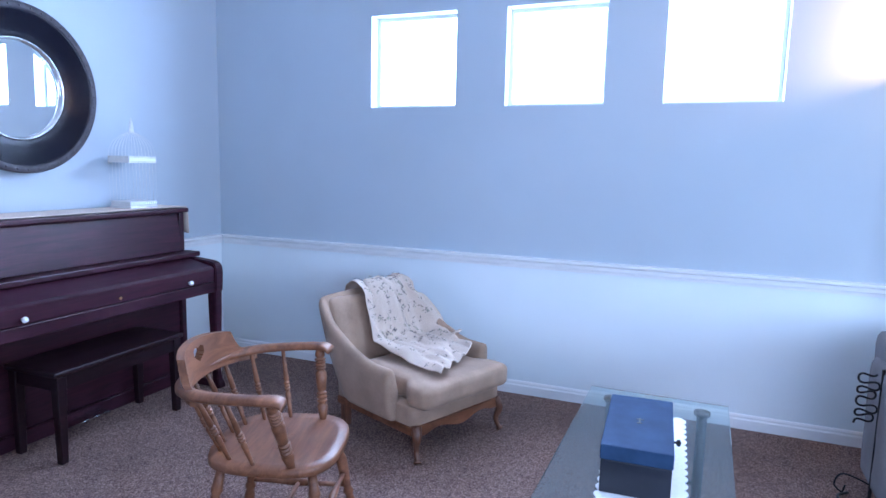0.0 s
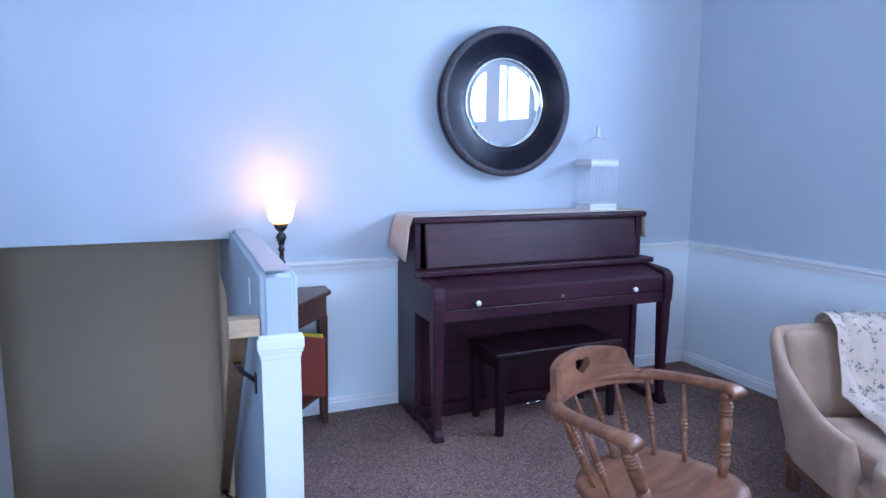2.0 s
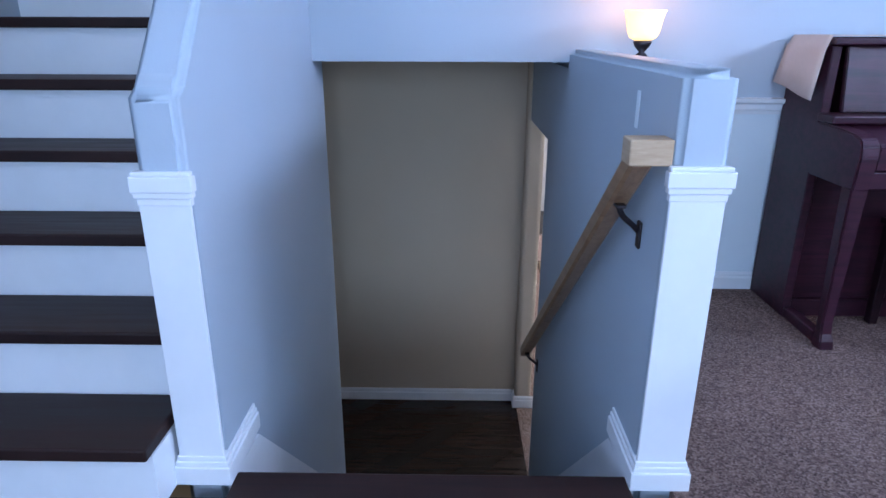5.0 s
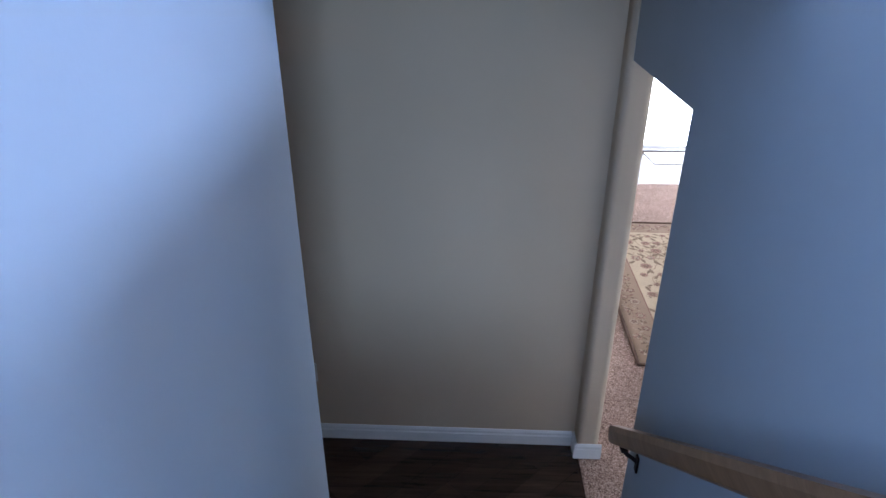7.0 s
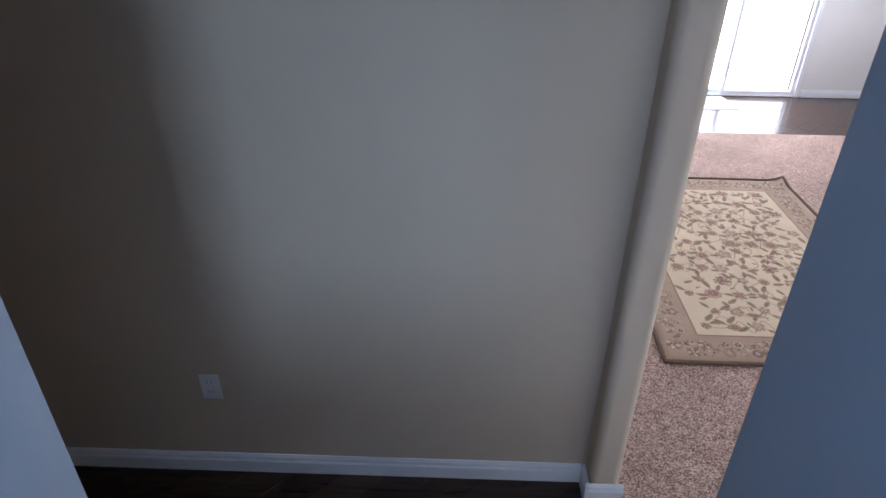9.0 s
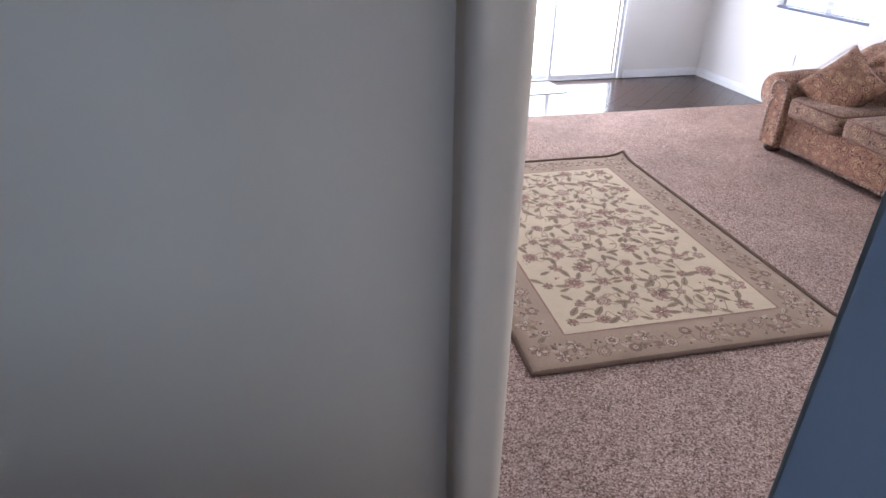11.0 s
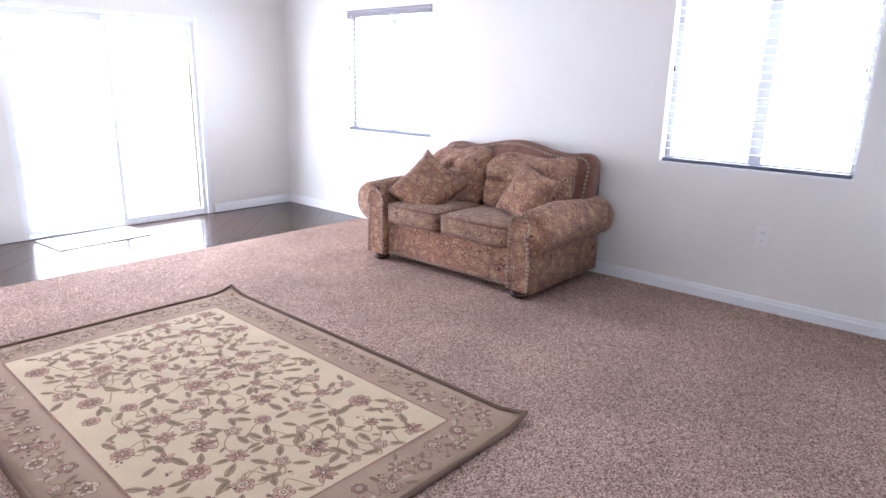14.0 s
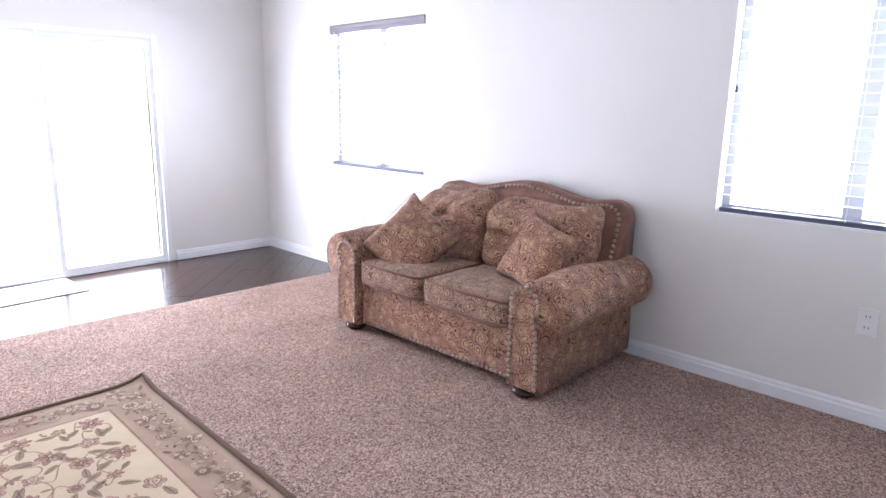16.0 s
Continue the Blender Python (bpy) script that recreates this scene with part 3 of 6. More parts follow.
RAIL_PROFILE = [(0, -0.030), (0.008, -0.030), (0.010, -0.014), (0.018, -0.010), (0.020, 0.012), (0.034, 0.020), (0.036, 0.034), (0, 0.038)]
BASE_PROFILE = [(0, 0), (0.014, 0), (0.014, 0.052), (0.009, 0.060), (0.009, 0.070), (0.004, 0.080), (0, 0.080)]
BASE_WIDE = [(0, 0), (0.015, 0), (0.015, 0.058), (0.010, 0.066), (0.010, 0.078), (0.004, 0.090), (0, 0.090)]
trim_run("trim_rail_east", (3.8, -3.3), (3.8, 2.966), (-1, 0), RAIL, RAIL_PROFILE, TRIM_WHITE, "white chair rail moulding")
trim_run("trim_rail_north", (0.925, 3.0), (3.8, 3.0), (0, -1), RAIL, RAIL_PROFILE, TRIM_WHITE, "white chair rail moulding")
trim_run("baseboard_east", (3.8, -3.3), (3.8, 2.988), (-1, 0), 0, BASE_PROFILE, TRIM_WHITE, "white baseboard")
trim_run("baseboard_north", (0.925, 3.0), (3.8, 3.0), (0, -1), 0, BASE_PROFILE, TRIM_WHITE, "white baseboard")
trim_run("baseboard_far", (-3.4, 4.28), (0.772, 4.28), (0, -1), LOW, BASE_WIDE, TRIM_WHITE, "white baseboard")
trim_run("baseboard_post_side", (0.785, 4.28), (0.785, 4.176), (-1, 0), LOW, BASE_WIDE, TRIM_WHITE, "white baseboard")
trim_run("baseboard_post", (0.772, 4.19), (0.912, 4.19), (0, -1), LOW, BASE_WIDE, TRIM_WHITE, "white baseboard round the wall end")
trim_run("baseboard_couch", (4.772, 3.12), (4.772, 9.327), (-1, 0), LOW, BASE_PROFILE, TRIM_WHITE, "white baseboard")
trim_run("baseboard_patio", (DOOR_X[1] + 0.03, 9.34), (4.772, 9.34), (0, -1), LOW, BASE_PROFILE, TRIM_WHITE, "white baseboard")
trim_run("baseboard_hall", (-1.70, 4.3), (-1.565, 4.3), (0, -1), LAND, BASE_PROFILE, TRIM_WHITE, "baseboard of the upper hall")
trim_run("baseboard_hall_far", (-1.255, 4.3), (-0.375, 4.3), (0, -1), LAND, BASE_PROFILE, TRIM_WHITE, "baseboard of the upper hall")
trim_run("baseboard_hall_side", (-1.32, 2.70), (-1.32, 3.06), (1, 0), LAND, BASE_PROFILE, TRIM_WHITE, "white baseboard at the head of the stairs")


def newel_panel(name, x0, x1, label, dip=0.0):
    """White post facing: a flat panel, a moulded cap and a stepped foot, wrapped round a wall's end."""
    e = setting(thing(name, ((x0 + x1) / 2, 1.66, 0)), label, "trim")
    w = (x1 - x0) / 2
    part("panel", box(-w - 0.001, w + 0.001, -0.005, 0.004, 0.0, 0.785 - dip, 0.002), TRIM_WHITE, e)
    cap = bmesh.new()
    for d, a, b in ((0.004, 0.768, 0.786), (0.009, 0.786, 0.800), (0.013, 0.800, 0.836), (0.008, 0.836, 0.846)):
        add_box(cap, -w - d, w + d, -d - 0.003, 0.012, a - dip, b - dip, 0.003, 2)
    part("cap", cap, TRIM_WHITE, e, "moulded white cap")
    foot = bmesh.new()
    for d, a, b in ((0.016, 0.0, 0.052), (0.011, 0.052, 0.066), (0.006, 0.066, 0.080)):
        add_box(foot, -w - d, w + d, -d - 0.003, 0.24, a - 0.001, b, 0.003, 2)
    part("foot", foot, TRIM_WHITE, e, "stepped white foot moulding")


newel_panel("trim_post_east", 0.805, 0.925, "white painted facing of the half wall's end", 0.008)
newel_panel("trim_post_west", -0.364, -0.25, "white painted facing of the sloping wall's end", 0.026)

# skirts down the stairwell
DROP = 1.43 / 8
for n, x0, x1 in (("trim_skirt_west", -0.25, -0.238), ("trim_skirt_east", 0.795, 0.805)):
    sk = [(1.66, 0.0), (1.89, -0.02), (3.00, -1.15), (3.00, -1.42), (1.66, -0.30)]
    setting(part(n, prism(sk, "x", x0, x1), TRIM_WHITE), "white skirt board along the stairs going down", "trim")


def flight(name, x0, x1, y0, rise, run, count, z0, label, step):
    """Closed flight: white risers under dark overhanging treads."""
    e = setting(thing(name, (0, 0, 0)), label, "stairs")
    prof = [(y0 + 0.02, z0)]
    for k in range(count):
        y, z = y0 + 0.02 + k * run, z0 + step * (k + 1) * rise
        prof += [(y, z - 0.036), (y + run, z - 0.036)]
    return e, prof


# flight going up
e, prof = flight("stairs_up", -1.32, -0.375, FIRST, RISE, RUN, 6, 0.0, "stairs going up with dark treads and white risers", 1)
prof += [(prof[-1][0], LAND - 0.04), (prof[-1][0] + 0.05, LAND - 0.04), (prof[-1][0] + 0.05, 0.0)]
part("risers", prism(prof, "x", -1.318, -0.377), TRIM_WHITE, e, "white painted risers")
for k in range(1, 7):
    y = FIRST + (k - 1) * RUN
    x1 = -0.378
    part("tread", box(-1.317, x1, y - 0.008, y + RUN + 0.018, k * RISE - 0.035, k * RISE, 0.006, 2), DARK_TREAD, e, "dark espresso tread")
part("landing_nose", box(-1.317, -0.378, FIRST + 6 * RUN - 0.012, FIRST + 6 * RUN + 0.07, LAND - 0.034, LAND, 0.006, 2), NOSE_WOOD, e, "brown wooden landing edge")

# flight going down
e, prof = flight("stairs_down", -0.25, 0.805, 1.66, DROP, 0.205, 8, 0.0, "stairs going down with dark treads and white risers", -1)
prof = [(1.68, -0.04)]
for k in range(1, 8):
    y = 1.68 + (k - 1) * 0.205
    prof += [(y, -k * DROP - 0.036), (y + 0.205, -k * DROP - 0.036)]
prof += [(prof[-1][0], LOW - 0.01), (1.60, LOW - 0.01), (1.60, -0.04)]
part("risers", prism(prof, "x", -0.236, 0.793), TRIM_WHITE, e, "white painted risers")
part("top_nose", box(-0.238, 0.795, 1.585, 1.70, -0.037, 0.0, 0.008, 2), DARK_TREAD, e, "dark top nosing level with the entry floor")
for k in range(1, 8):
    y = 1.68 + (k - 1) * 0.205
    part("tread", box(-0.235, 0.792, y + 0.002, y + 0.225, -k * DROP - 0.035, -k * DROP, 0.006, 2), DARK_TREAD, e, "dark espresso tread")

# handrail on two brackets, with a sawn end
rail = tagged(thing("handrail", (0.805, 1.73, 0.845), 0, "honey oak handrail on dark brackets, fixed to the stair wall", "handrail"))
HB, HE = Vector((-0.062, -0.02, 0.012)), Vector((-0.062, 1.74, -1.43))
d = (HE - HB).normalized()
upv = Vector((0, d.z * -1, d.y)).normalized()
bm = bmesh.new()
sec = [(-0.024, -0.028), (-0.024, 0.008), (-0.016, 0.026), (0.018, 0.026), (0.028, 0.008), (0.028, -0.028), (0.018, -0.036), (-0.016, -0.036)]
r0 = [bm.verts.new(HB + Vector((u, 0, 0)) + upv * v) for u, v in sec]
r1 = [bm.verts.new(HE + Vector((u, 0, 0)) + upv * v) for u, v in sec]
bm.faces.new(r0), bm.faces.new(r1[::-1])
for i in range(len(sec)):
    bm.faces.new((r0[i], r1[i], r1[(i + 1) % len(sec)], r0[(i + 1) % len(sec)]))
bmesh.ops.recalc_face_normals(bm, faces=bm.faces[:])
part("rail", bm, OAK, rail)
part("return_block", box(-0.095, 0.0, -0.062, 0.006, -0.010, 0.048, 0.004, 2), OAK_END, rail, "pale sawn oak return block")
for s in (0.085, 0.95):
    p = HB.lerp(HE, s) - upv * 0.036
    br = bmesh.new()
    add_tube(br, bez([p, p + Vector((0.012, 0, -0.03)), p + Vector((0.040, 0, -0.055)), p + Vector((0.060, 0, -0.075))], 4), 0.0075, 8)
    add_box(br, 0.054 + p.x, 0.0615 + p.x, p.y - 0.014, p.y + 0.014, p.z - 0.115, p.z - 0.045, 0.003, 2)
    add_box(br, p.x - 0.012, p.x + 0.012, p.y - 0.03, p.y + 0.03, p.z - 0.004, p.z + 0.004, 0.001)
    part("bracket", br, METAL_DARK, rail, "dark bronze rail bracket")


# ---- openings ----
def fixed_window(name, y0, y1):
    e = setting(thing(name, (3.95, (y0 + y1) / 2, (ZA + ZB) / 2)), "small square window flooded with daylight", "window")
    w, h = (y1 - y0) / 2, (ZB - ZA) / 2
    fr = boxes((-0.055, -0.02, -w, w, -h, -h + 0.022), (-0.055, -0.02, -w, w, h - 0.022, h), (-0.055, -0.02, -w, -w + 0.022, -h + 0.022, h - 0.022), (-0.055, -0.02, w - 0.022, w, -h + 0.022, h - 0.022))
    part("window_frame", fr, VINYL, e)
    pane = part("pane", box(-0.040, -0.035, -w + 0.02, w - 0.02, -h + 0.02, h - 0.02), GLASS, e)
    pane.visible_shadow = False


for i, (a, b) in enumerate(EAST_WINDOWS):
    fixed_window(f"window_{i + 1}", a, b)


def slider_window(name, y0, y1, label):
    e = setting(thing(name, (4.90, (y0 + y1) / 2, (WZ0 + WZ1) / 2)), label, "window")
    w, h = (y1 - y0) / 2, (WZ1 - WZ0) / 2
    fr = boxes((-0.05, 0, -w, w, -h, -h + 0.04), (-0.05, 0, -w, w, h - 0.04, h), (-0.05, 0, -w, -w + 0.035, -h + 0.04, h - 0.04), (-0.05, 0, w - 0.035, w, -h + 0.04, h - 0.04))
    # frame and mullion coloured grey, as seen against the bright panes
    part("window_frame", fr, VINYL_BACKLIT, e)
    part("mullion", box(-0.045, -0.005, -0.042, 0.032, -h + 0.04, h - 0.04, 0.003), VINYL_BACKLIT, e)
    for a, b in ((-w + 0.03, -0.03), (0.02, w - 0.03)):
        pane = part("pane", box(-0.030, -0.025, a, b, -h + 0.035, h - 0.035), GLASS, e)
        pane.visible_shadow = False
    part("window_sill", box(-0.127, -0.052, -w + 0.001, w - 0.001, -h - 0.001, -h + 0.012, 0.003), TRIM_WHITE, e)


slider_window("window_4", *WIN_A, "sliding window behind a raised white blind")
slider_window("window_5", *WIN_B, "sliding window behind white horizontal blinds")


def blind(name, y0, y1, label):
    """Horizontal blind with open slats, ladder cords and a wand."""
    e = thing(name, (4.805, (y0 + y1) / 2, WZ1), 0, label, "window blind", "blinds of the lower room")
    w, H = (y1 - y0) / 2 - 0.012, WZ1 - WZ0
    part("valance", prism([(-0.031, -0.064), (-0.034, -0.050), (-0.030, -0.030), (-0.034, -0.012), (-0.030, -0.002), (0.026, -0.002), (0.026, -0.030), (-0.020, -0.064)], "y", -w, w), VALANCE, e, "grey moulded valance")
    n = int((H - 0.11) / 0.046)
    slat = None
    for k in range(n):
        z = -0.085 - k * 0.046
        if slat is None:
            bm = bmesh.new()
            add_prism(bm, [(-0.024, -0.0025), (0.0, 0.001), (0.024, -0.0025), (0.024, -0.0045), (0.0, -0.001), (-0.024, -0.0045)], "y", -w + 0.004, w - 0.004)
            slat = part("slat", bm, SLAT_WHITE, e)
        else:
            ob = new("slat", slat.data)
            ob.parent = e
            ob.location = (0, 0, z + 0.085)
    slat.location = (0, 0, 0)
    for ob in [o for o in e.children if o.name.startswith("slat")]:
        ob.location.z -= 0.085
    part("bottom_rail", box(-0.026, 0.026, -w, w, -H + 0.002, -H + 0.033, 0.004, 2), BLIND_RAIL, e, "bottom rail coloured dark as if backlit")
    for y in (-w + 0.14, 0.0, w - 0.14):
        part("cord", tube([(-0.025, y, -0.05), (-0.025, y, -H + 0.02)], 0.0012, 5), SLAT_WHITE, e)
    part("wand", tube([(-0.034, w - 0.05, -0.05), (-0.034, w - 0.055, -0.52)], 0.004, 6), SLAT_WHITE, e)
    for y in (-w + 0.02, w - 0.02):
        part("pull_cord_tip", lathe([(0, 0), (0.006, 0.004), (0.004, 0.03), (0, 0.032)], 8, (-0.032, y, -0.50)), METAL_DARK, e, "small dark cord tip")


blind("window_blind", *WIN_A, "white horizontal blind with open slats over the far window")
blind("window_blind", *WIN_B, "white horizontal blind with open slats beside the loveseat")

# sliding glass door
e = setting(thing("door_1", ((DOOR_X[0] + DOOR_X[1]) / 2, 9.40, LOW)), "white sliding glass door flooded with daylight", "sliding door")
w, h = (DOOR_X[1] - DOOR_X[0]) / 2, DOOR_TOP - LOW
part("door_frame", boxes((-w, -w + 0.035, -0.06, 0.05, 0, h), (w - 0.035, w, -0.075, 0.05, 0, h), (-w + 0.035, w - 0.035, -0.06, 0.05, h - 0.035, h), (-w + 0.035, w - 0.035, -0.06, 0.05, 0, 0.012)), VINYL, e)
for i, (a, b, y) in enumerate(((-w + 0.035, 0.02, -0.005), (-0.02, w - 0.035, -0.042))):
    leaf = part("sash", boxes((a, a + 0.034, y, y + 0.03, 0.014, h - 0.037), (b - 0.034, b, y, y + 0.03, 0.014, h - 0.037), (a + 0.034, b - 0.034, y, y + 0.03, 0.014, 0.055), (a + 0.034, b - 0.034, y, y + 0.03, h - 0.09, h - 0.037)), VINYL, e, "white vinyl sash")
    pane = part("pane", box(a + 0.030, b - 0.030, y + 0.012, y + 0.018, 0.05, h - 0.08), GLASS, leaf)
    pane.visible_shadow = False

# hall door
e = setting(thing("door_2", (-2.155, 4.30, LAND)), "closed beige panelled hall door", "door")
part("leaf", box(-0.39, 0.350, 0.01, 0.05, 0.006, 2.025, 0.002), HALL_DOOR, e)
part("jamb", box(0.360, 0.394, -0.004, 0.06, 0.0, 2.029, 0.002), HALL_DOOR, e)
part("door_handle", tube(bez([(0.29, 0.012, 0.98), (0.29, -0.045, 0.98), (0.25, -0.050, 0.98), (0.18, -0.048, 0.975)], 4), 0.009, 8), METAL_DARK, e, "dark lever handle", smooth=True)
for a, b in ((0.16, 0.80), (0.92, 1.45), (1.57, 1.90)):
    for x0, x1 in ((-0.29, -0.05), (0.05, 0.29)):
        part("door_panel", prism([(x0, a), (x1, a), (x1, b), (x0, b)], "y", 0.0, 0.0115, 0.004, 2), HALL_DOOR, e)


def outlet(name, place, turn, label):
    e = thing(name, place, turn, label, "outlet", "wall outlets")
    part("plate", box(-0.036, 0.036, -0.006, 0.0, -0.058, 0.058, 0.003, 2), PLASTIC, e)
    for z in (-0.024, 0.024):
        f = part("receptacle", prism([(-0.017, z - 0.010), (-0.011, z - 0.016), (0.011, z - 0.016), (0.017, z - 0.010), (0.017, z + 0.010), (0.011, z + 0.016), (-0.011, z + 0.016), (-0.017, z + 0.010)], "y", -0.0085, -0.0055), PLASTIC, e)
        for x, hh in ((-0.007, 0.005), (0.007, 0.004)):
            part("slot", box(x - 0.0012, x + 0.0012, -0.0092, -0.008, z - hh + 0.004, z + hh + 0.004), SLOT, f)


outlet("wall_outlet", (-0.60, 4.28, -0.995), 0, "white duplex outlet on the greige wall")
outlet("wall_outlet", (4.772, 4.716, -0.995), -90, "white duplex outlet below the blinds")
outlet("wall_outlet", (4.772, 8.02, -1.0), -90, "white duplex outlet beside the loveseat")
# patched switch strip on the half wall
e = thing("wall_scuff_plate", (0.805, 1.965, 0.915), -90, "narrow pale cover plate on the half wall", "cover plate")
part("plate", box(-0.012, 0.012, -0.004, 0.0, -0.040, 0.055, 0.002, 2), PALE_PAINT, e)
for z in (0.204, -0.062):
    e = thing("picture_nail", (4.772, 6.59, z), 0, "small bare nail still fixed in the wall", "nail", "nails in the wall")
    part("nail", lathe([(0, 0), (0.0014, 0), (0.0014, 0.008), (0.0032, 0.009), (0.0028, 0.011), (0, 0.0115)], 8, axis=(-1, 0, 0)), CHROME, e)
e = thing("door_mat", (2.72, 9.08, LOW - 0.0034), 4, "pale mat in front of the sliding door", "mat")
part("mat", box(-0.36, 0.36, -0.22, 0.22, 0, 0.006, 0.002, 2), MAT_CLOTH, e)

# frame of the added south window, which stands out of view
e = setting(thing("window_6", (1.05, -3.3, 1.45)), "unseen window frame added round the south fill light", "window")
part("window_frame", boxes((-0.76, -0.72, -0.06, -0.02, -0.66, 0.66), (0.72, 0.76, -0.06, -0.02, -0.66, 0.66), (-0.72, 0.72, -0.06, -0.02, -0.66, -0.62), (-0.72, 0.72, -0.06, -0.02, 0.62, 0.66)), VINYL, e)
# unseen fixture and bulb, added to give the upper hall its warm light
e = thing("unseen_ceiling_light", (-1.5, 3.65, TOP), 0, "unseen ceiling light added to brighten the upper hall", "ceiling light")
part("glass_dome", lathe([(0, -0.09), (0.08, -0.075), (0.13, -0.03), (0.14, 0.0), (0, 0.0)], 20), SHADE, e, smooth=True)
lamp = bpy.data.lights.new("hall_fill_bulb", "POINT")
lamp.energy, lamp.color, lamp.shadow_soft_size = 17.0, (1.0, 0.80, 0.66), 0.08
new("hall_fill_bulb", lamp).location = (-1.5, 3.65, TOP - 0.2)


# ---- living room things ----
def piano():
    e = thing("upright_piano", (1.69, 2.985, 0), 0, "dark mahogany upright piano with closed keyboard lid", "piano")
    W = 1.445                              # local x 0..W, front towards -y
    for x0 in (0, W - 0.035):
        part("side_panel", box(x0, x0 + 0.035, -0.285, 0, 0.0, 1.065, 0.004), PIANO_WOOD, e, "flat mahogany side panel")
    part("back_panel", box(0.036, W - 0.036, -0.03, 0, 0.06, 1.065, 0.003), PIANO_WOOD, e)
    part("top_lid", box(-0.012, W + 0.012, -0.315, 0.004, 1.066, 1.092, 0.006, 2), PIANO_WOOD, e, "flat mahogany lid")
    part("upper_panel", prism([(-0.285, 1.062), (-0.262, 1.062), (-0.300, 0.835), (-0.323, 0.835)], "x", 0.055, W - 0.055, 0.004), PIANO_WOOD, e, "sloping front panel")
    part("key_shelf", box(-0.012, W + 0.012, -0.395, -0.287, 0.800, 0.830, 0.006, 2), PIANO_WOOD, e, "ledge above the keyboard lid")
    fall = part("keyboard_lid", prism([(-0.360, 0.799), (-0.340, 0.786), (-0.542, 0.735), (-0.547, 0.668), (-0.563, 0.668), (-0.565, 0.745), (-0.552, 0.757)], "x", 0.062, W - 0.062, 0.003), PIANO_WOOD, e, "closed keyboard lid")
    for x in (0.225, 1.178):
        kb = part("knob", lathe([(0, 0), (0.006, 0), (0.006, 0.008), (0.011, 0.012), (0.0145, 0.020), (0.012, 0.029), (0.005, 0.033), (0, 0.034)], 16, (x, -0.564, 0.692), (0, -1, 0)), WHITE_KNOB, fall, "round white porcelain knob", smooth=True)
    part("lock", lathe([(0, 0), (0.008, 0), (0.008, 0.003), (0, 0.004)], 12, (W / 2, -0.564, 0.690), (0, -1, 0)), BRASS, fall, "small brass lock")
    part("key_bed", box(0.030, W - 0.030, -0.562, -0.03, 0.602, 0.664, 0.005, 2), PIANO_WOOD, e, "thick key bed")
    cheek = [(-0.285, 0.60), (-0.570, 0.60), (-0.576, 0.715), (-0.571, 0.752), (-0.555, 0.774), (-0.52, 0.785), (-0.40, 0.794), (-0.285, 0.798)]
    for x0, x1 in ((-0.006, 0.058), (W - 0.058, W + 0.006)):
        part("cheek", prism(cheek, "x", x0, x1, 0.006), PIANO_WOOD, e, "rounded keyboard end cheek")
    part("knee_panel", box(0.036, W - 0.036, -0.262, -0.245, 0.075, 0.602, 0.003), PIANO_WOOD, e, "flat lower panel")
    part("plinth", box(0.036, W - 0.036, -0.285, -0.245, 0.0, 0.075, 0.004), PIANO_WOOD, e)
    for x in (0.026, W - 0.026):
        leg = bmesh.new()
        rings = []
        for z, hw, dy in ((0.602, 0.030, 0.0), (0.50, 0.029, 0.0), (0.10, 0.020, 0.0), (0.055, 0.021, 0.004), (0.030, 0.026, 0.012), (0.0, 0.028, 0.016)):
            rings.append([leg.verts.new((x + sx * hw, -0.533 + sy * hw - dy, z)) for sx, sy in ((-1, -1), (1, -1), (1, 1), (-1, 1))])
        for a, b in zip(rings, rings[1:]):
            for i in range(4):
                leg.faces.new((a[i], a[(i + 1) % 4], b[(i + 1) % 4], b[i]))
        leg.faces.new(rings[0][::-1]), leg.faces.new(rings[-1])
        bmesh.ops.recalc_face_normals(leg, faces=leg.faces[:])
        bmesh.ops.bevel(leg, geom=[ed for ed in leg.edges if abs(ed.verts[0].co.z - ed.verts[1].co.z) > 0.01], offset=0.005, segments=2, affect="EDGES")
        part("leg", leg, PIANO_WOOD, e, "tapered mahogany front leg")
        part("toe_block", box(x - 0.022, x + 0.022, -0.512, -0.286, 0.0, 0.045, 0.006, 2), PIANO_WOOD, e)
    for i in range(3):
        x = 0.655 + 0.062 * i
        part("pedal", tube(bez([(x, -0.24, 0.045), (x, -0.32, 0.045), (x, -0.365, 0.038)], 4), lambda s: 0.010 + 0.010 * s, 10, flat=0.35), CHROME, e, "silvery foot pedal", smooth=True)


piano()


